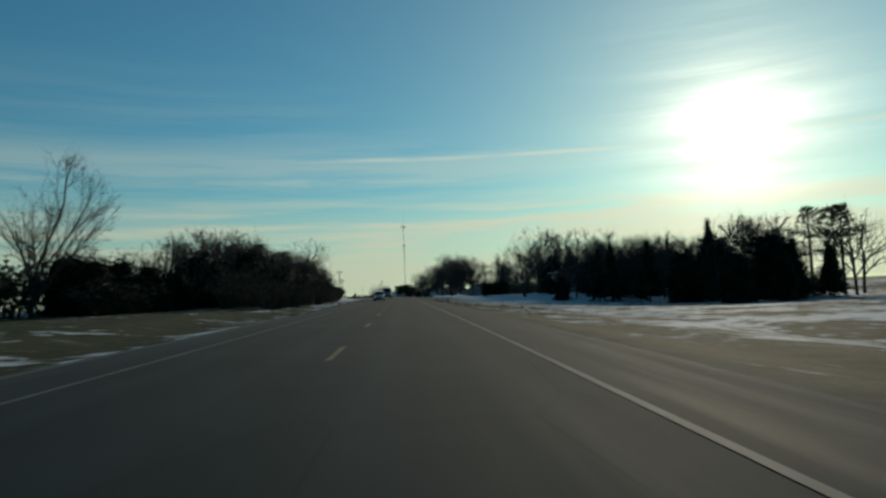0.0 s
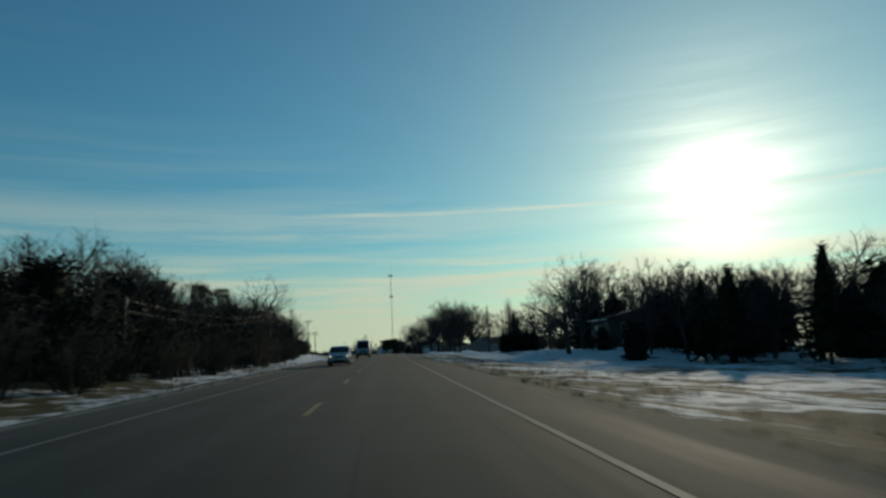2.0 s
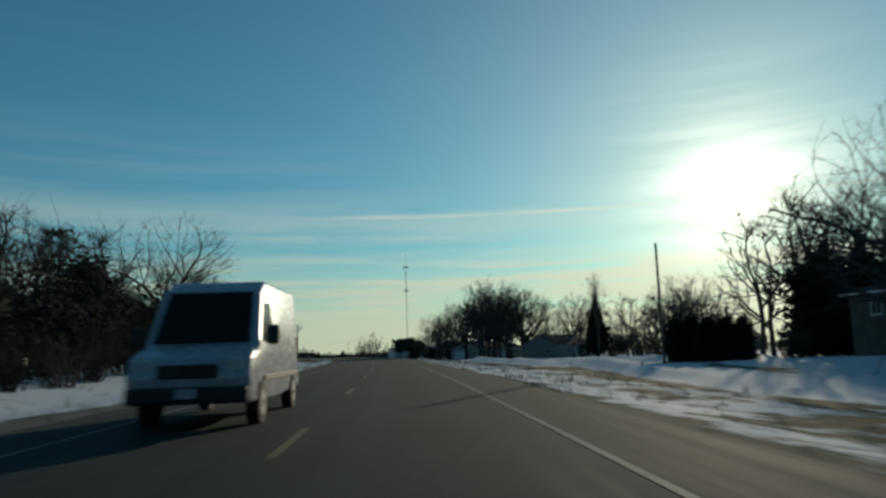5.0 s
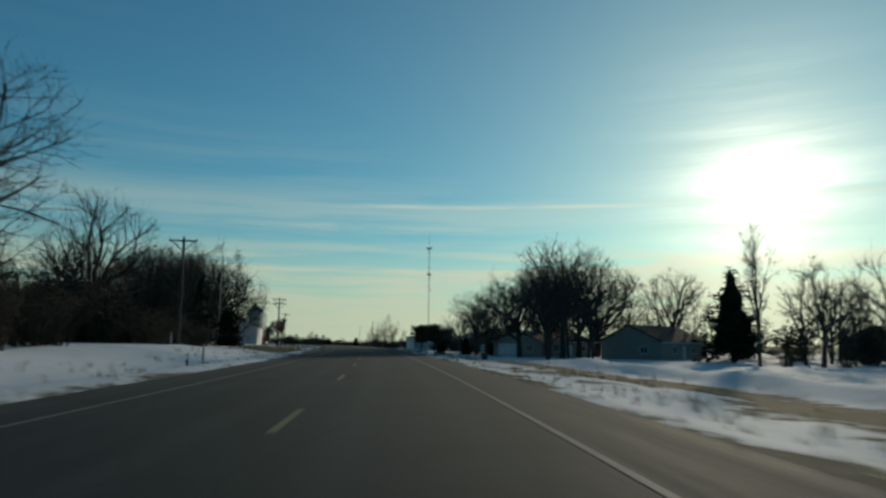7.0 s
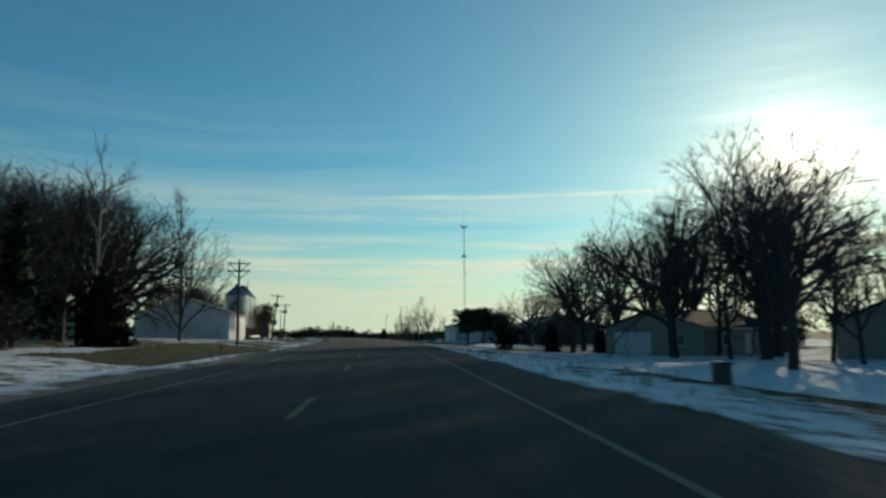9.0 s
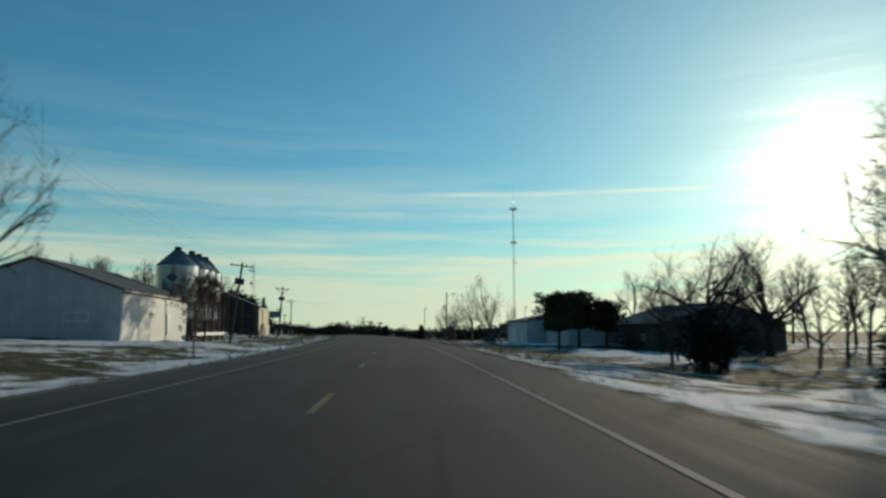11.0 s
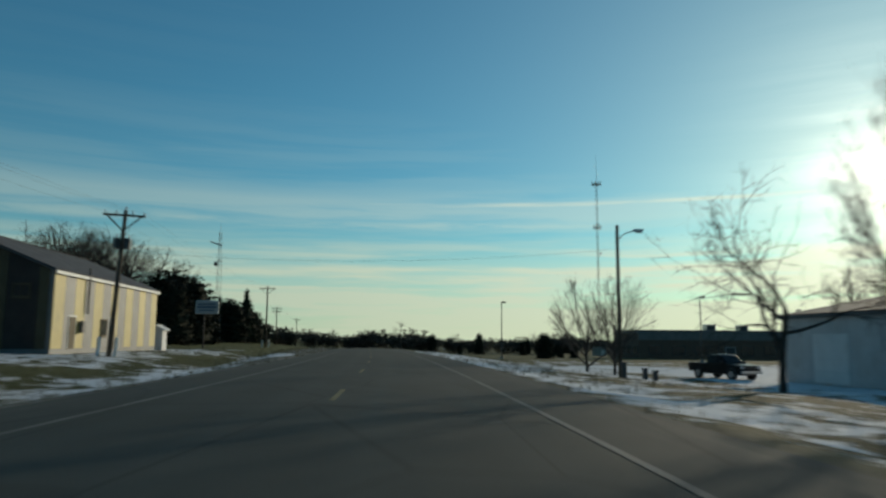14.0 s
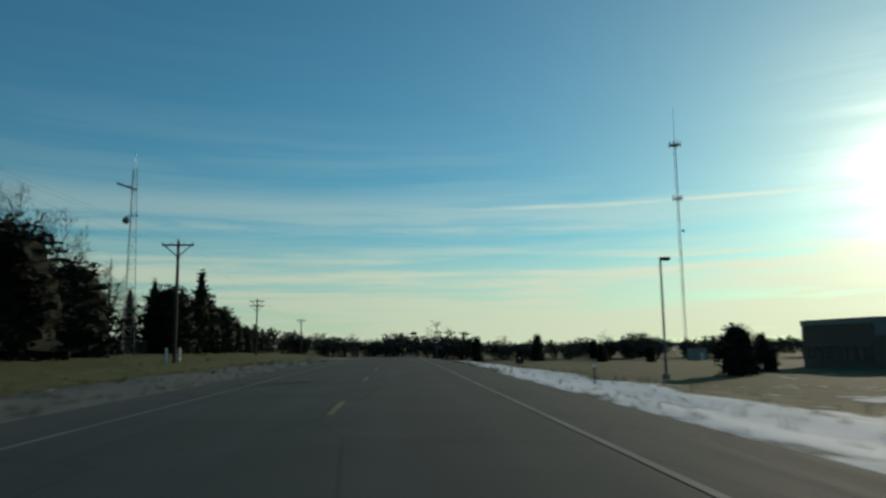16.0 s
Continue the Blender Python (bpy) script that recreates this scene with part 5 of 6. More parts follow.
flat_building("office_building", "low brown brick office with a flat roof", 552.0, 52.4, 97.0, 14.0, 5.3)
hut = thing("equipment_hut", stand(676, 86), "small pale equipment hut by the mast", "hut")
part("wall", box(0, 1.5, 1.6, 4.5, 3.0, 3.4, 0.02), CREAM_SIDING, hut)
part("roof", box(0, 1.5, 3.38, 4.9, 3.4, 0.16, 0.02), ROOF_METAL, hut)
opening(hut, "front", 0.8, 0.05, 0.95, 2.05, "door", 2.25)


# ---- grain bins ----
def grain_bin(s, u, radius, eave, peak, bottom, label, emblem=False):
    """A hopper-bottomed steel bin on legs."""
    root = thing("grain_bin", stand(s, u), label, "grain bin", "grain bins in a row")
    ring, seg = [], 40
    z, i = bottom, 0
    while z < eave + 1e-6:
        ring.append((z, radius + (0.022 if i % 2 else 0.0)))
        z, i = z + 0.13, i + 1
    ring.append((eave, radius))
    v = [(r * math.cos(6.2832 * j / seg), r * math.sin(6.2832 * j / seg), zz) for zz, r in ring for j in range(seg)]
    f = [(a * seg + j, a * seg + (j + 1) % seg, (a + 1) * seg + (j + 1) % seg, (a + 1) * seg + j) for a in range(len(ring) - 1) for j in range(seg)]
    ob = new("shell", mesh_of("shell", v, f, BIN_STEEL, True))
    ob.parent = root
    bm = bmesh.new()
    bmesh.ops.create_cone(bm, cap_ends=True, segments=seg, radius1=radius + 0.14, radius2=0.42, depth=peak - eave, matrix=Matrix.Translation((0, 0, (peak + eave) / 2)))
    roof = part("roof", bm, BIN_ROOF, root, "dull ribbed steel roof")
    for j in range(20):
        a = 6.2832 * j / 20
        part("rib", rod((math.cos(a) * (radius + 0.1), math.sin(a) * (radius + 0.1), eave + 0.03), (math.cos(a) * 0.45, math.sin(a) * 0.45, peak + 0.02), 0.03, 0.03, 4), BIN_ROOF, roof)
    part("lid", rod((0, 0, peak - 0.02), (0, 0, peak + 0.42), 0.5, 0.42, 16), DARK_STEEL, root, "dark cap at the peak")
    bm = bmesh.new()
    bmesh.ops.create_cone(bm, cap_ends=True, segments=seg, radius1=0.25, radius2=radius - 0.02, depth=bottom - 0.75, matrix=Matrix.Translation((0, 0, (bottom + 0.75) / 2)))
    part("hopper", bm, BIN_ROOF, root, "steel hopper cone")
    for j in range(8):
        a = 6.2832 * (j + 0.5) / 8
        x, y = math.cos(a) * (radius - 0.05), math.sin(a) * (radius - 0.05)
        part("leg", box(x, y, bottom / 2 - 0.05, 0.16, 0.16, bottom + 0.5), RUST, root)
    for j in range(8):
        a, b = 6.2832 * (j + 0.5) / 8, 6.2832 * (j + 1.5) / 8
        part("ring_beam", rod((math.cos(a) * radius, math.sin(a) * radius, 1.0), (math.cos(b) * radius, math.sin(b) * radius, 1.0), 0.07, 0.07, 6), DARK_STEEL, root)
    lad = part("ladder", rod((radius + 0.22, -0.2, 0.6), (radius + 0.22, -0.2, eave), 0.025, 0.025, 5), STEEL, root)
    part("ladder_rail", rod((radius + 0.22, 0.2, 0.6), (radius + 0.22, 0.2, eave), 0.025, 0.025, 5), STEEL, lad)
    for k in range(int(eave / 0.35) - 2):
        part("rung", rod((radius + 0.22, -0.2, 0.8 + 0.35 * k), (radius + 0.22, 0.2, 0.8 + 0.35 * k), 0.015, 0.015, 4), STEEL, lad)
    if emblem:
        bm = bmesh.new()
        for dx in range(-3, 4):
            a = radians(-90 + dx * 4.0)
            h = 0.9 - 0.07 * dx * dx
            box_into(bm, 0, 0, 0, 0.2, 0.02, h, 0.0, Matrix.Translation((math.cos(a) * (radius + 0.03), math.sin(a) * (radius + 0.03), eave - 1.5)) @ Matrix.Rotation(a + radians(90), 4, "Z"))
        part("emblem", bm, SIGN_INK, root, "plain dark painted emblem")
    return root


grain_bin(413.4, -23.8, 2.35, 8.9, 10.8, 2.6, "large shiny steel grain bin on legs", True)
for s_bin in (418.0, 422.2, 426.4):
    grain_bin(s_bin, -23.2, 2.0, 9.0, 10.9, 2.5, "shiny steel hopper grain bin on rusty legs")
trough = thing("loading_trough", stand(419.0, -20.6), "white conveyor trough under the grain bins", "conveyor")
part("channel", box(0, 0, 0.95, 0.45, 19.0, 0.38, 0.03), WHITE_PAINT, trough)
for k in range(9):
    part("leg", box(0, -8.8 + 2.2 * k, 0.36, 0.14, 0.14, 0.85), DARK_STEEL, trough)
for k, s_post in enumerate((410.2, 415.6, 420.1, 424.3, 428.6)):
    post = thing("downspout", stand(s_post, -20.9), "rust-brown upright spout between the grain bins", "spout", "spouts between the grain bins")
    part("pipe", rod((0, 0, -0.2), (0, 0, 4.6), 0.14, 0.14, 10), RUST, post)
    part("collar", rod((0, 0, 4.45), (0, 0, 4.7), 0.19, 0.19, 10), DARK_STEEL, post)


# ---- poles, wires, towers ----
def utility_pole(s, u, height, arms=1, braces=True, transformer=False, lean=0.0, guard=False):
    root = thing("utility_pole", stand(s, u) @ Matrix.Rotation(radians(lean), 4, "Y"), "weathered wooden utility pole with a crossarm" + (" and a transformer" if transformer else ""), "utility pole", "utility poles along the road")
    part("shaft", rod((0, 0, -0.6), (0, 0, height), 0.17, 0.115, 12), WOOD_POLE, root, smooth_faces=True)
    for k in range(arms):
        z = height - 0.35 - 0.85 * k
        arm = part("crossarm", box(0, -0.14, z, 2.6, 0.11, 0.13, 0.012), WOOD_POLE, root)
        for x in (-1.2, -0.5, 0.5, 1.2):
            part("insulator", rod((x, -0.14, z + 0.06), (x, -0.14, z + 0.27), 0.055, 0.035, 8), PORCELAIN, arm)
        if braces:
            for sx in (-1, 1):
                part("brace", rod((0, -0.13, z - 1.0), (sx * 1.05, -0.14, z - 0.06), 0.045, 0.045, 6), BARK, root)
    part("insulator", rod((0, 0, height), (0, 0, height + 0.24), 0.06, 0.035, 8), PORCELAIN, root)
    if transformer:
        for sx in (-1, 1):
            can = part("transformer", rod((sx * 0.34, -0.05, height - 2.5), (sx * 0.34, -0.05, height - 1.8), 0.2, 0.2, 16), DARK_STEEL, root, "dark grey transformer can")
            part("bushing", rod((sx * 0.36, -0.05, height - 1.75), (sx * 0.36, -0.05, height - 1.52), 0.05, 0.03, 8), PORCELAIN, can)
            part("mounting", box(sx * 0.16, 0, height - 2.1, 0.2, 0.1, 0.5, 0.01), DARK_STEEL, can)
    if guard:
        for dx in (-0.5, 0.55):
            part("guard_post", rod((dx, -0.5, -0.4), (dx, -0.5, 1.2), 0.11, 0.11, 10), WHITE_PAINT, root)
    return root


POLES = [(275.6, -17.0, 10.1), (349.2, -14.6, 9.6), (408.8, -16.6, 9.2), (462.9, -16.1, 9.2), (537.9, -17.1, 10.0), (608.4, -24.3, 10.0), (680, -26, 10.0)]
for k, (s_p, u_p, h_p) in enumerate(POLES):
    utility_pole(s_p, u_p, h_p, 2 if k in (1, 5) else 1, k != 2, k in (2, 3), 7.0 if k == 2 else (3.0 if k == 3 else 0.0), k in (2, 3, 4))


def cable(name, a, b, sag, radius, label, group):
    """A wire hung between two points."""
    pts = [a.lerp(b, i / 24) - Vector((0, 0, sag * 4 * (i / 24) * (1 - i / 24))) for i in range(25)]
    side = (b - a).cross(Vector((0, 0, 1))).normalized()
    v = [p + side * (radius * math.cos(k)) + Vector((0, 0, radius * math.sin(k))) for p in pts for k in (0.3, 1.556, 2.813, 4.07, 5.326)]
    f = [(i * 5 + k, i * 5 + (k + 1) % 5, i * 5 + 5 + (k + 1) % 5, i * 5 + 5 + k) for i in range(24) for k in range(5)]
    return tagged(new(name, mesh_of(name, v, f, CABLE, True)), label, "cable", group)


def arm_point(k, x, drop):
    s_p, u_p, h_p = POLES[k]
    lean = math.tan(radians(7.0 if k == 2 else (3.0 if k == 3 else 0.0)))
    return spot(s_p, u_p + x + lean * (h_p - drop), h_p - drop)


for k in range(len(POLES) - 1):
    for x in (-1.2, 0.5, 1.2):
        cable("power_wire", arm_point(k, x, 0.1), arm_point(k + 1, x, 0.1), 0.9, 0.0042, "thin power wire between utility poles", "power wires along the road")
PHONE = [(80, -31.0, 5.6), (107, -15.5, 5.2), (172, -16.5, 7.4), (214, -25.0, 7.6)]
for s_p, u_p, h_p in PHONE:
    post = thing("telephone_pole", stand(s_p, u_p), "short dark telephone pole in the brush", "telephone pole", "telephone poles along the wood")
    part("shaft", rod((0, 0, -0.5), (0, 0, h_p), 0.14, 0.11, 10), WOOD_POLE, post)
    part("clamp", box(0.12, 0, h_p - 0.3, 0.12, 0.1, 0.5, 0.02), DARK_STEEL, post)
for k in range(3):
    for drop in (0.15, 0.85):
        a, b = (spot(PHONE[j][0], PHONE[j][1] + 0.15, PHONE[j][2] - drop) for j in (k, k + 1))
        cable("telephone_cable", a, b, 0.9, 0.010, "black telephone cable sagging between short poles", "telephone cables along the wood")


def street_lamp(s, u, height):
    root = thing("street_lamp", stand(s, u), "wooden street lamp pole with a curved arm", "street lamp")
    part("pole", rod((0, 0, -0.6), (0, 0, height), 0.13, 0.10, 12), WOOD_POLE, root, smooth_faces=True)
    arm = part("arm", rod((0, 0, height - 0.95), (0.5, 0, height - 0.5), 0.035, 0.035, 8), STEEL, root)
    part("arm_end", rod((0.48, 0, height - 0.51), (1.1, 0, height - 0.32), 0.035, 0.03, 8), STEEL, arm)
    head = part("lamp_head", box(1.36, 0, height - 0.29, 0.65, 0.3, 0.17, 0.06), STEEL, root)
    part("lens", box(1.4, 0, height - 0.40, 0.42, 0.22, 0.10, 0.04), LAMP_GLASS, head)
    return root


street_lamp(460.1, 15.4, 9.6)
cable("service_wire", arm_point(3, 0, 2.6), spot(460.1, 15.4, 8.1), 0.7, 0.006, "service wire hung across the road", "")
for k, (ds, du, h) in enumerate(((-1.2, -0.6, 0.9), (-0.6, 0.9, 0.8), (-0.2, 1.7, 0.75))):
    ped = thing("utility_pedestal", stand(459.5 + ds, 15.6 + du), "short grey-green utility pedestal by the lamp pole", "pedestal", "pedestals by the lamp pole")
    part("post", box(0, 0, h / 2 - 0.15, 0.26, 0.26, h + 0.3, 0.03), DARK_STEEL, ped)
    part("cap", box(0, 0, h + 0.03, 0.32, 0.32, 0.09, 0.02), DARK_STEEL, ped)
tall = thing("bare_pole", stand(201.9, 22.6), "slim bare wooden pole in a snowy yard", "pole")
part("shaft", rod((0, 0, -0.5), (0, 0, 9.4), 0.13, 0.09, 10), WOOD_POLE, tall)
part("cap", rod((0, 0, 9.4), (0, 0, 9.52), 0.11, 0.06, 10), STEEL, tall)


def car_park_lamp(s, u, height):
    root = thing("car_park_lamp", stand(s, u), "slender car park lamp with a box head", "street lamp", "lamps of the car park")
    part("pole", rod((0, 0, 0.4), (0, 0, height), 0.10, 0.07, 10), DARK_STEEL, root)
    part("footing", rod((0, 0, -0.5), (0, 0, 0.45), 0.3, 0.3, 14), CREAM_SIDING, root)
    head = part("lamp_head", box(0.35, 0, height - 0.02, 0.75, 0.42, 0.22, 0.04), DARK_STEEL, root)
    part("lens", box(0.42, 0, height - 0.145, 0.5, 0.32, 0.04), LAMP_GLASS, head)


for s_l, u_l, h_l in ((531.2, 21.3, 9.2), (512.8, 46.2, 9.2), (527.3, 69.8, 8.4)):
    car_park_lamp(s_l, u_l, h_l)


def lattice(height, base, top, bay, leg_r, web_r):
    """Three legs and their webbing, as (start, end, radius) of straight members."""
    corner = lambda k, z: Vector((math.cos(2.0944 * k + 0.5), math.sin(2.0944 * k + 0.5), 0)) * ((base + (top - base) * z / height) / 1.732) + Vector((0, 0, z))
    n = int(height / bay)
    legs = [[(corner(k, height * i / n), corner(k, height * (i + 1) / n), leg_r, leg_r) for i in range(n)] for k in range(3)]
    web = []
    for i in range(n):
        for k in range(3):
            a, b = (k, (k + 1) % 3) if i % 2 else ((k + 1) % 3, k)
            web += [(corner(a, height * i / n), corner(b, height * (i + 1) / n), web_r, web_r), (corner(k, height * i / n), corner((k + 1) % 3, height * i / n), web_r, web_r)]
    return legs, web


def tower(name, label, s, u, height, base, top, bay, leg_r, web_r):
    root = thing(name, stand(s, u), label, "radio mast")
    legs, web = lattice(height, base, top, bay, leg_r, web_r)
    for segs in legs:
        v, f = [], []
        tube(segs, 6, v, f)
        ob = new("leg", mesh_of("leg", v, f, GREY_PANEL))
        ob.parent = root
    v, f = [], []
    tube(web, 4, v, f)
    ob = new("webbing", mesh_of("webbing", v, f, GREY_PANEL))
    ob.parent = root
    ob["kind"] = "stuff"
    return root


mast = tower("radio_mast", "tall slender lattice radio mast with two antenna platforms", 719, 100, 76.0, 0.85, 0.85, 1.5, 0.055, 0.026)
part("footing", box(0, 0, 0.1, 2.6, 2.6, 0.9, 0.05), CREAM_SIDING, mast)
for z, r in ((75.2, 1.9), (55.6, 1.5)):
    plat = part("platform", rod((0, 0, z - 0.12), (0, 0, z + 0.12), r, r, 12), STEEL, mast)
    for k in range(9):
        a = 6.2832 * k / 9
        part("panel_antenna", box(0, 0, 0, 0.16, 0.3, 1.9, 0.03, Matrix.Translation((math.cos(a) * (r + 0.2), math.sin(a) * (r + 0.2), z + 0.3)) @ Matrix.Rotation(a, 4, "Z")), WHITE_PAINT if z > 60 else STEEL, plat)
part("whip_antenna", rod((0, 0, 76), (0, 0, 89), 0.10, 0.05, 8), STEEL, mast)
part("dish", rod((0.9, -0.6, 44.0), (1.1, -0.9, 44.1), 0.55, 0.5, 16), WHITE_PAINT, mast)
ltower = tower("lattice_tower", "grey lattice tower with dish and beam antennas", 563.8, -30.5, 22.5, 1.5, 0.5, 1.1, 0.032, 0.013)
part("whip_antenna", rod((0, 0, 22.4), (0, 0, 24.4), 0.035, 0.02, 6), STEEL, ltower)
# white paint imitates the sun's glint on this tube
boom = part("beam_antenna", rod((-1.9, -0.3, 20.5), (0.4, 0.1, 19.7), 0.14, 0.14, 10), WHITE_PAINT, ltower, "tilted tube antenna, white for the sun's glint")
part("bracket", rod((0, 0, 20.2), (-0.9, -0.2, 20.2), 0.05, 0.05, 6), STEEL, boom)
part("beam_antenna", rod((-0.8, 0, 16.5), (0.7, 0, 16.6), 0.06, 0.06, 8), STEEL, ltower)
part("dish", rod((-0.5, -0.5, 15.9), (-0.6, -0.75, 15.9), 0.42, 0.38, 14), DARK_STEEL, ltower)


# ---- signs, posts, fence ----
sign = thing("roadside_sign", stand(505.5, -19.7, 0, -8), "plain white roadside sign board on a post", "sign")
part("post", box(-0.35, 0.12, 2.3, 0.18, 0.18, 5.4, 0.02), BARK, sign)
board = part("board", box(0, 0, 4.95, 2.7, 0.16, 1.5, 0.03), SIGN_FACE, sign)
for z, w, h in ((5.3, 2.2, 0.16), (4.95, 2.4, 0.22), (4.58, 1.9, 0.14)):
    part("lettering_bar", box(0.0, -0.09, z, w, 0.012, h), SIGN_INK, board)
part("frame", box(0, 0.02, 4.95, 2.84, 0.1, 1.64, 0.02), STEEL, board)


def marker_post(s, u, h, colour, label):
    root = thing("marker_post", stand(s, u), label, "post", "marker posts along the verge")
    part("stake", box(0, 0, h / 2 - 0.2, 0.09, 0.03, h + 0.4, 0.008), colour, root)
    part("reflector", box(0, -0.02, h - 0.14, 0.075, 0.015, 0.16), WHITE_PAINT if colour is not WHITE_PAINT else RED_LAMP, root)


for s_m, u_m, h_m in ((246, -8.2, 1.2), (367, -10.4, 1.15), (425, -9.8, 1.2), (310, -8.6, 1.1), (238, -7.0, 0.5), (545, 12.5, 1.0), (508, 9.4, 0.9)):
    marker_post(s_m, u_m, h_m, DARK_STEEL, "thin dark marker post in the verge")
marker_post(273, -17.0, 1.1, WHITE_PAINT, "thin white marker post in the snow")
stump = thing("wooden_post", stand(375.0, 20.9), "short thick dark wooden post in the snowy yard", "post")
part("shaft", rod((0, 0, -0.4), (0.03, 0, 1.45), 0.13, 0.11, 9), BARK, stump)
part("cap", rod((0.03, 0, 1.45), (0.03, 0, 1.52), 0.14, 0.12, 9), BARK, stump)
for k, s_y in enumerate((418.0, 421.5, 425.0, 428.5)):
    plant(YARDS, s_y, -15.6, 2.0, 60 + k, 0.7, "saplings in front of the barn")
box_on = thing("utility_cabinet", stand(295, 15.4), "small dark utility cabinet standing in the snow", "cabinet")
part("body", box(0, 0, 0.35, 0.7, 0.5, 1.0, 0.04), DARK_STEEL, box_on)
part("lid", box(0, 0, 0.88, 0.78, 0.58, 0.08, 0.02), DARK_STEEL, box_on)

fence = thing("board_fence", stand(578, -38, 0, 90), "dark weathered board fence behind the spruces", "fence")
for k in range(6):
    part("post", box(0, -5 + 2.0 * k, 0.85, 0.12, 0.12, 2.1), FENCE_WOOD, fence)
plank = mesh_of("plank", [(x, y, z) for x in (0, 0.025) for y in (0, 0.18) for z in (0.05, 1.75)], [(0, 1, 3, 2), (4, 6, 7, 5), (0, 4, 5, 1), (2, 3, 7, 6), (0, 2, 6, 4), (1, 5, 7, 3)], FENCE_WOOD)
for k in range(50):
    piece("plank", plank, fence, Matrix.Translation((0.07, -5 + 0.2 * k, 0.02 * (k % 3))))


# ---- vehicles ----
def hull(outline, half, taper, material, name, parent, bevel=0.05, label="", smooth_faces=True):
    """A body from its side outline (y along the car, z up), drawn across and narrowed towards the roof by taper(y, z)."""
    bm = bmesh.new()
    sides = [[bm.verts.new((sx * half * taper(y, z), y, z)) for y, z in outline] for sx in (-1, 1)]
    bm.faces.new(sides[0]), bm.faces.new(sides[1][::-1])
    k = len(outline)
    for i in range(k):
        bm.faces.new((sides[0][i], sides[1][i], sides[1][(i + 1) % k], sides[0][(i + 1) % k]))
    bmesh.ops.recalc_face_normals(bm, faces=bm.faces)
    if bevel:
        bmesh.ops.bevel(bm, geom=list(bm.edges), offset=bevel, segments=3, affect="EDGES", profile=0.6)
    return part(name, bm, material, parent, label, smooth_faces)


def wheel(parent, x, y, r, w):
    side = 1 if x > 0 else -1
    tyre = part("wheel", rod((x - w / 2, y, r), (x + w / 2, y, r), r, r, 24), RUBBER, parent)
    part("rim", rod((x + side * (w / 2 - 0.04), y, r), (x + side * (w / 2 + 0.012), y, r), r * 0.66, r * 0.62, 18), ALLOY, tyre)
    part("hub", rod((x + side * w / 2, y, r), (x + side * (w / 2 + 0.03), y, r), r * 0.16, r * 0.12, 10), DARK_STEEL, tyre)


def pane_strip(points, thick, parent, name, material, label=""):
    """A thin solid pane from four or more corners, pushed out along its normal."""
    bm = bmesh.new()
    p = [Vector(q) for q in points]
    n = (p[1] - p[0]).cross(p[2] - p[0]).normalized() * thick
    a, b = [bm.verts.new(q + n) for q in p], [bm.verts.new(q - n) for q in p]
    bm.faces.new(a), bm.faces.new(b[::-1])
    for i in range(len(p)):
        bm.faces.new((a[i], b[i], b[(i + 1) % len(p)], a[(i + 1) % len(p)]))
    bmesh.ops.recalc_face_normals(bm, faces=bm.faces)
    return part(name, bm, material, parent, label)


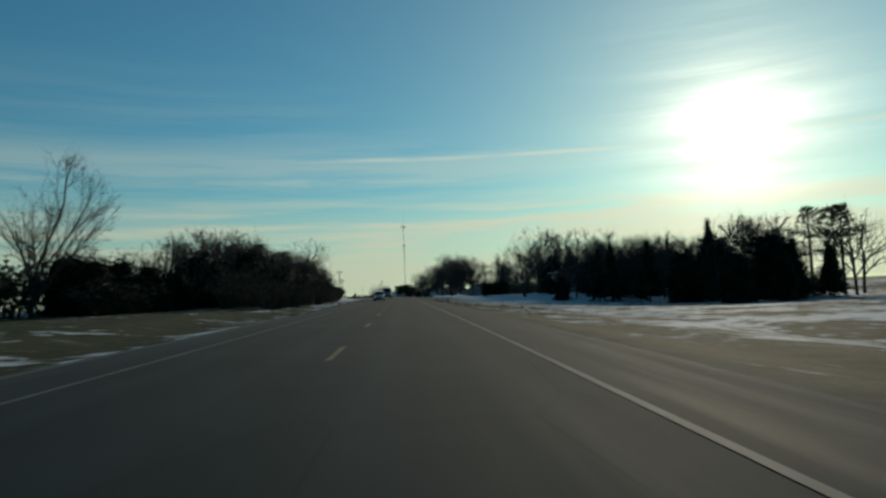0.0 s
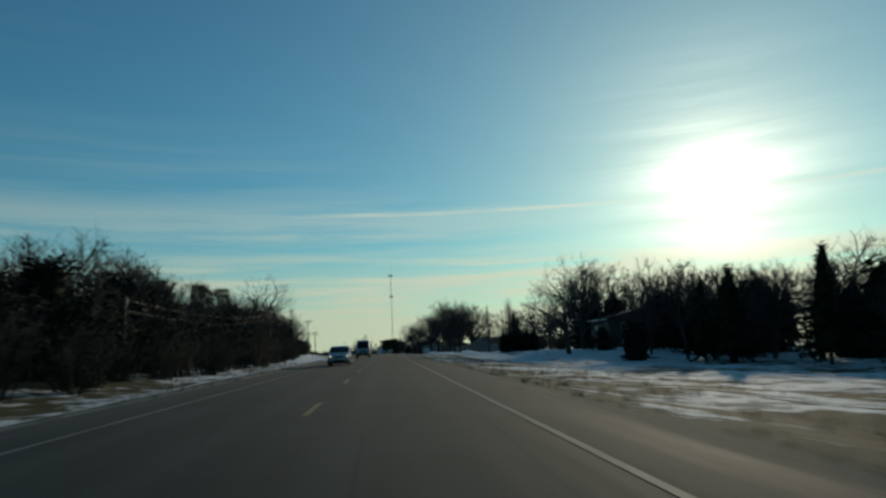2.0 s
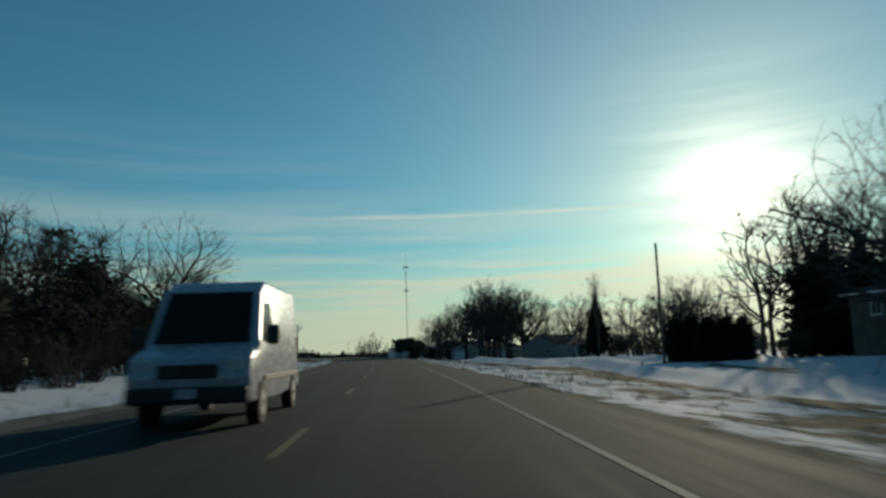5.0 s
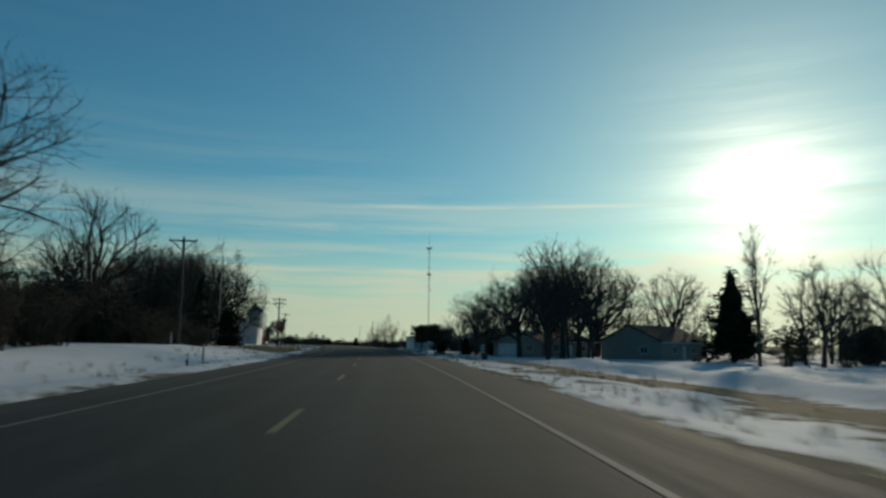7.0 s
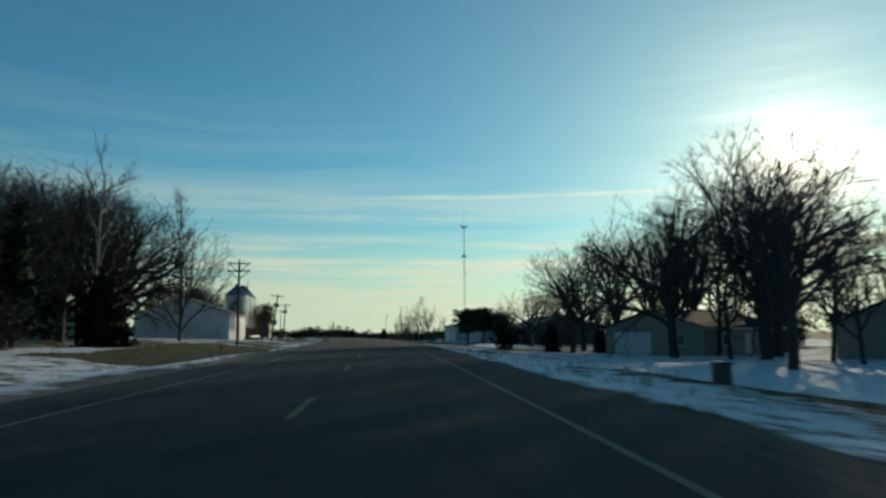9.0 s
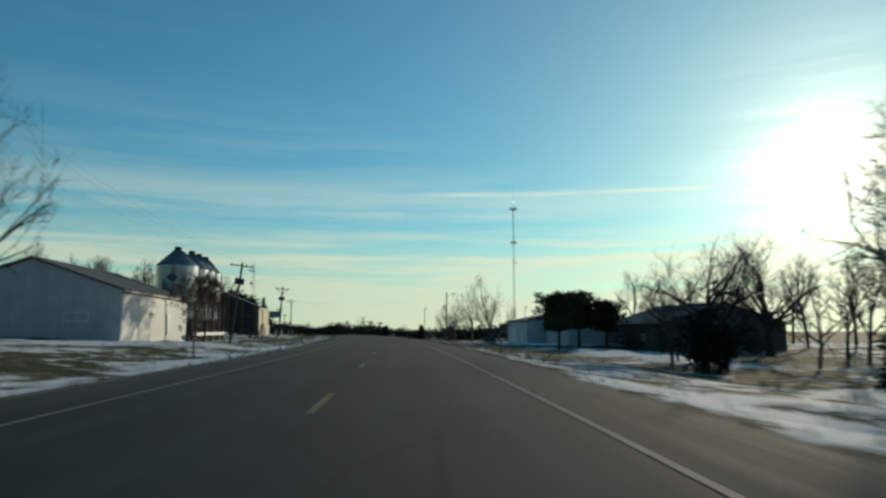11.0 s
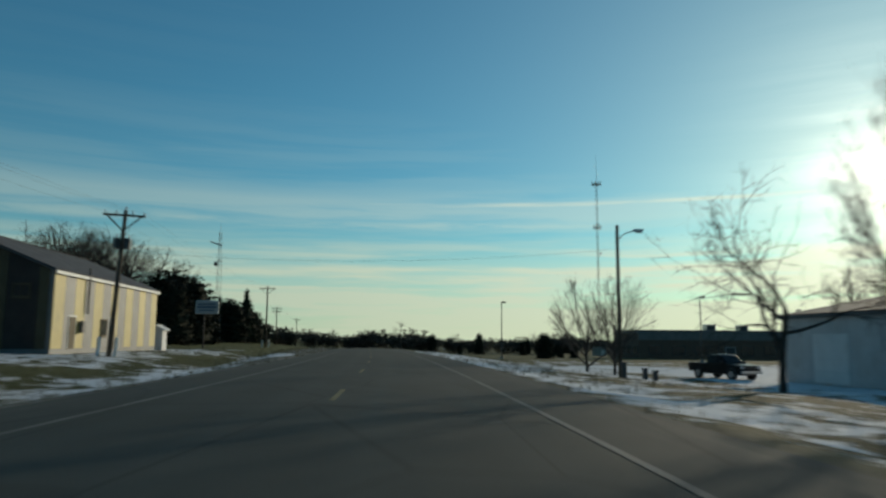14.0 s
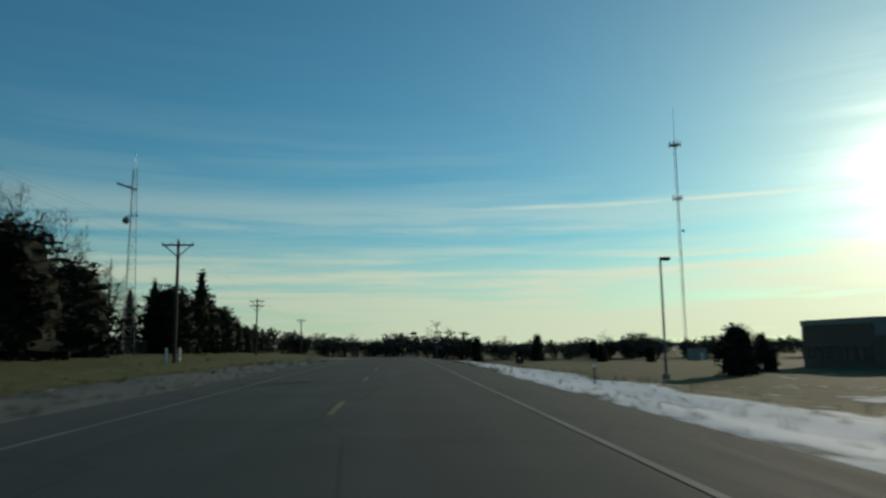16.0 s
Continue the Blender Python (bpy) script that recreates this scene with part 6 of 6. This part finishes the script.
def hatchback(m):
    """A small car; its front looks along -y."""
    root = thing("hatchback_car", m, "white hatchback car with lit headlamps on the road", "car")
    taper = lambda y, z: (1.0 - 0.20 * max(0.0, (z - 0.92) / 0.62)) * (1.0 - 0.10 * max(0.0, (abs(y) - 1.45) / 0.6))
    hull([(-2.06, 0.22), (-2.16, 0.48), (-2.10, 0.72), (-1.75, 0.88), (-1.10, 1.0), (-0.40, 1.40), (0.0, 1.50), (0.65, 1.54), (1.30, 1.48), (1.72, 1.34), (1.98, 1.02), (2.08, 0.70), (2.03, 0.26), (0.0, 0.17)], 0.87, taper, WHITE_CAR, "body", root, 0.06)
    pane_strip([(-0.77, -1.09, 1.03), (0.77, -1.09, 1.03), (0.66, -0.40, 1.425), (-0.66, -0.40, 1.425)], 0.02, root, "windscreen", CAR_GLASS)
    part("lower_bumper", box(0, -1.99, 0.25, 1.56, 0.30, 0.20, 0.06), PLASTIC, root)
    part("bonnet_seam", box(0, -1.84, 0.865, 1.30, 0.02, 0.02), PLASTIC, root)
    pane_strip([(-0.66, 1.965, 1.06), (0.66, 1.965, 1.06), (0.58, 1.755, 1.33), (-0.58, 1.755, 1.33)], 0.02, root, "rear_window", CAR_GLASS)
    for sx in (-1, 1):
        x0, x1 = sx * 0.875, sx * 0.765
        for pts in (((x0, -0.82, 1.0), (x0, 0.22, 0.99), (x1, 0.20, 1.38), (x1, -0.26, 1.36)), ((x0, 0.30, 0.99), (x0, 1.10, 1.0), (x1, 1.02, 1.37), (x1, 0.28, 1.39)), ((x0, 1.18, 1.01), (x0, 1.62, 1.06), (x1, 1.42, 1.33), (x1, 1.12, 1.37))):
            pane_strip(pts, 0.012, root, "side_window", CAR_GLASS)
        mir = part("wing_mirror", box(sx * 0.98, -0.78, 1.02, 0.20, 0.12, 0.15, 0.04), PLASTIC, root)
        part("mirror_arm", box(sx * 0.87, -0.77, 0.97, 0.12, 0.05, 0.05), PLASTIC, mir)
        lamp = part("headlamp", box(sx * 0.66, -1.94, 0.73, 0.30, 0.34, 0.15, 0.05), LAMP_GLASS, root, "clear headlamp")
        part("bulb", box(sx * 0.64, -2.09, 0.73, 0.14, 0.06, 0.09, 0.02), LAMP_ON, lamp, "lit bulb")
        part("fog_lamp_recess", box(sx * 0.62, -2.08, 0.38, 0.26, 0.08, 0.13, 0.03), PLASTIC, root)
        part("tail_lamp", box(sx * 0.74, 1.94, 0.98, 0.14, 0.16, 0.36, 0.04), RED_LAMP, root)
        part("door_seam", box(sx * 0.872, 0.26, 0.72, 0.012, 0.02, 0.62), PLASTIC, root)
        part("door_handle", box(sx * 0.882, 0.10, 0.90, 0.03, 0.18, 0.035, 0.01), WHITE_CAR, root)
        for y in (-1.32, 1.28):
            part("wheel_arch", rod((sx * 0.80, y, 0.32), (sx * 0.872, y, 0.32), 0.36, 0.36, 24), PLASTIC, root)
            wheel(root, sx * 0.785, y, 0.31, 0.2)
    part("grille", box(0, -2.10, 0.66, 0.86, 0.06, 0.13, 0.03), PLASTIC, root)
    part("bumper_vent", box(0, -2.12, 0.40, 0.78, 0.06, 0.14, 0.03), PLASTIC, root)
    part("number_plate", box(0, -2.14, 0.52, 0.32, 0.02, 0.15), SIGN_FACE, root)
    return root


def van(m):
    """A tall panel van; its front looks along -y."""
    root = thing("panel_van", m, "tall silver-blue panel van on the road", "van")
    taper = lambda y, z: 1.0 - 0.13 * max(0.0, (z - 1.25) / 1.35)
    hull([(-2.75, 0.40), (-2.80, 0.85), (-2.62, 1.15), (-1.95, 1.36), (-1.25, 2.32), (-0.9, 2.52), (2.7, 2.58), (2.86, 2.35), (2.88, 0.45), (0, 0.34)], 0.97, taper, SILVER_CAR, "body", root, 0.07)
    pane_strip([(-0.80, -1.99, 1.40), (0.80, -1.99, 1.40), (0.72, -1.33, 2.28), (-0.72, -1.33, 2.28)], 0.02, root, "windscreen", CAR_GLASS)
    for sx in (-1, 1):
        pane_strip([(sx * 0.972, -1.75, 1.40), (sx * 0.972, -0.65, 1.36), (sx * 0.90, -0.65, 2.10), (sx * 0.90, -1.28, 2.10)], 0.012, root, "side_window", CAR_GLASS)
        part("wing_mirror", box(sx * 1.15, -1.72, 1.50, 0.22, 0.14, 0.34, 0.05), PLASTIC, root)
        part("headlamp", box(sx * 0.72, -2.68, 1.0, 0.30, 0.14, 0.26, 0.05), LAMP_GLASS, root)
        part("side_moulding", box(sx * 0.975, 0.4, 0.75, 0.02, 3.9, 0.10, 0.01), PLASTIC, root)
        part("tail_lamp", box(sx * 0.86, 2.87, 1.3, 0.14, 0.04, 0.5, 0.02), RED_LAMP, root)
        for y in (-1.8, 1.8):
            wheel(root, sx * 0.88, y, 0.35, 0.22)
    part("grille", box(0, -2.80, 0.92, 0.95, 0.05, 0.22, 0.03), PLASTIC, root)
    part("bumper", box(0, -2.80, 0.55, 1.9, 0.16, 0.26, 0.05), PLASTIC, root)
    part("number_plate", box(0, -2.90, 0.58, 0.32, 0.02, 0.15), SIGN_FACE, root)
    return root


def pickup(m):
    """A full-size pickup truck; its front looks along -y."""
    root = thing("pickup_truck", m, "dark pickup truck parked on the snowy car park", "truck")
    straight = lambda y, z: 1.0 - 0.06 * max(0.0, (z - 1.0) / 0.4)
    narrow = lambda y, z: 1.0 - 0.16 * max(0.0, (z - 1.08) / 0.75)
    hull([(-2.72, 0.52), (-2.78, 0.80), (-2.66, 1.06), (-1.30, 1.17), (-1.30, 0.45), (-1.62, 0.50)], 0.94, straight, DARK_CAR, "hood", root, 0.06)
    hull([(-1.34, 0.42), (-1.34, 1.16), (0.86, 1.16), (0.86, 0.42)], 0.95, straight, DARK_CAR, "lower_body", root, 0.04)
    cab = hull([(-1.22, 1.12), (-0.55, 1.76), (-0.35, 1.83), (0.62, 1.83), (0.84, 1.12)], 0.92, narrow, DARK_CAR, "cab", root, 0.05)
    pane_strip([(-0.76, -1.17, 1.21), (0.76, -1.17, 1.21), (0.70, -0.63, 1.72), (-0.70, -0.63, 1.72)], 0.015, cab, "windscreen", CAR_GLASS)
    pane_strip([(-0.66, 0.83, 1.24), (0.66, 0.83, 1.24), (0.62, 0.68, 1.70), (-0.62, 0.68, 1.70)], 0.015, cab, "rear_window", CAR_GLASS)
    bed = part("bed_floor", box(0, 1.86, 0.66, 1.72, 1.98, 0.1), PLASTIC, root)
    part("tailgate", box(0, 2.82, 0.86, 1.84, 0.08, 0.58, 0.02), DARK_CAR, bed)
    for sx in (-1, 1):
        part("bed_side", box(sx * 0.90, 1.86, 0.86, 0.12, 1.98, 0.60, 0.03), DARK_CAR, bed)
        part("bed_rail", box(sx * 0.90, 1.86, 1.175, 0.15, 1.98, 0.04, 0.01), ALLOY, bed, "pale rail along the bed")
        for y0, y1 in ((-0.86, 0.02), (0.10, 0.68)):
            pane_strip([(sx * 0.915, y0, 1.2), (sx * 0.915, y1, 1.2), (sx * 0.815, y1 - 0.04, 1.70), (sx * 0.815, y0 + (0.36 if y0 < 0 else 0), 1.70)], 0.014, cab, "side_window", CAR_GLASS)
        part("headlamp", box(sx * 0.72, -2.72, 0.90, 0.34, 0.12, 0.20, 0.04), LAMP_GLASS, root)
        part("tail_lamp", box(sx * 0.88, 2.84, 0.92, 0.12, 0.08, 0.34, 0.02), RED_LAMP, root)
        part("wing_mirror", box(sx * 1.08, -0.95, 1.25, 0.22, 0.12, 0.22, 0.03), PLASTIC, root)
        part("door_seam", box(sx * 0.95, 0.06, 0.82, 0.012, 0.02, 0.62), PLASTIC, root)
        for y in (-1.85, 1.75):
            part("wheel_arch", rod((sx * 0.84, y, 0.44), (sx * 0.957, y, 0.44), 0.48, 0.48, 22), PLASTIC, root)
            wheel(root, sx * 0.86, y, 0.39, 0.25)
    part("bumper", box(0, -2.84, 0.58, 1.86, 0.18, 0.22, 0.05), ALLOY, root, "bright steel bumper")
    part("bumper", box(0, 2.92, 0.56, 1.7, 0.14, 0.18, 0.04), ALLOY, root, "bright steel bumper")
    part("grille", box(0, -2.77, 0.88, 1.0, 0.06, 0.26, 0.03), PLASTIC, root)
    part("chassis", box(0, 0.1, 0.42, 1.0, 5.2, 0.16), PLASTIC, root)
    return root


def on_road(s, u, turn=0.0):
    p = spot(s, u)
    return pose(p.x, p.y, float(road_z(s)) - 0.012 * abs(u) + 0.004, 0, 0, turn_at(s) + turn)


hatchback(on_road(117.3, -2.3))
van(on_road(162.0, -1.9))
pickup(stand(469.0, 26.6, 0.0, 14))


# ---- tyre tracks and dead grass ----
def tyre_track(way_points, width):
    """A pair of ruts pressed into the snow along a curve, each a shallow strip with raised rims."""
    root = thing("tyre_track", Matrix(), "pair of brown tyre ruts pressed into the snow", "tyre track", "tyre tracks in the snowy field", "structure")
    s_w, u_w = [p[0] for p in way_points], [p[1] for p in way_points]
    n = 60
    line = [spot(np.interp(i / n, np.linspace(0, 1, len(s_w)), s_w), np.interp(i / n, np.linspace(0, 1, len(u_w)), u_w)) for i in range(n + 1)]
    for side in (-0.75, 0.75):
        verts, faces = [], []
        for i, p in enumerate(line):
            d = (line[min(n, i + 1)] - line[max(0, i - 1)])
            d.z = 0
            x = Vector((d.y, -d.x, 0)).normalized()
            w = width * (0.8 + 0.35 * noise.noise(Vector((i * 0.4, side, 2.0))))
            for k, lift in ((-1.0, 0.0), (-0.7, 0.05), (-0.5, 0.03), (0.5, 0.03), (0.7, 0.05), (1.0, 0.0)):
                q = p + x * (side + k * w)
                verts.append((q.x, q.y, land_z(q.x, q.y) + lift))
        for i in range(n):
            for k in range(5):
                faces.append((i * 6 + k, i * 6 + k + 1, i * 6 + 7 + k, i * 6 + 6 + k))
        ob = new("rut", mesh_of("rut", verts, faces, RUT, True))
        ob.parent = root


RUT = surface("trodden_snow", (0.050, 0.045, 0.036), (0.17, 0.155, 0.135), 0.9, 1.2, 14.0, 0.5)
tyre_track([(206.5, -5.9), (212, -8.3), (217.5, -10.5), (220, -11.4), (223, -12.1), (226.5, -12.4)], 0.085)


def grass(name, label, seed, tufts, s_range, u_range, tall, material):
    """Tufts of dead blades scattered over the verge, thicker where less snow lies."""
    rng = random.Random(seed)
    verts, faces = [], []
    made = 0
    while made < tufts:
        s, side = rng.uniform(*s_range), rng.choice((-1, 1))
        u = side * (u_range[0] + (u_range[1] - u_range[0]) * rng.random() ** 1.6)
        clump = noise.noise(Vector((s * 0.12, u * 0.3, seed)))
        made += 1
        if rng.random() < snow_cover(s, u) * 0.7 - clump * 0.6:
            continue
        p = spot(s, u)
        p.z = land_z(p.x, p.y) - 0.02
        for i in range(rng.randint(4, 8)):
            h = tall * rng.uniform(0.4, 1.0)
            a = rng.uniform(0, 6.28)
            lean = Vector((rng.gauss(0, 0.35), rng.gauss(0, 0.35), 1)).normalized() * h
            w = Vector((math.cos(a), math.sin(a), 0)) * rng.uniform(0.006, 0.014)
            q = p + Vector((rng.gauss(0, 0.10), rng.gauss(0, 0.10), 0))
            k = len(verts)
            bend = q + lean * 0.6
            verts.extend((q - w, q + w, bend + w * 0.7, bend - w * 0.7, q + lean + Vector((rng.gauss(0, 0.3), rng.gauss(0, 0.3), -0.1)) * h * 0.5))
            faces.extend(((k, k + 1, k + 2, k + 3), (k + 3, k + 2, k + 4)))
    tagged(new(name, mesh_of(name, verts, faces, material)), label, "grass", kind="stuff")


STRAW = surface("dead_grass", (0.100, 0.090, 0.042), (0.21, 0.19, 0.10), 0.9, 0.4, 20.0, 0.0)
grass("verge_grass", "dead straw-coloured grass tufts along the verge", 3, 9000, (40, 560), (5.5, 13.0), 0.22, STRAW)
grass("tall_grass", "tall dead weeds standing through the snow", 4, 2600, (60, 560), (7.5, 19.0), 0.5, STRAW)
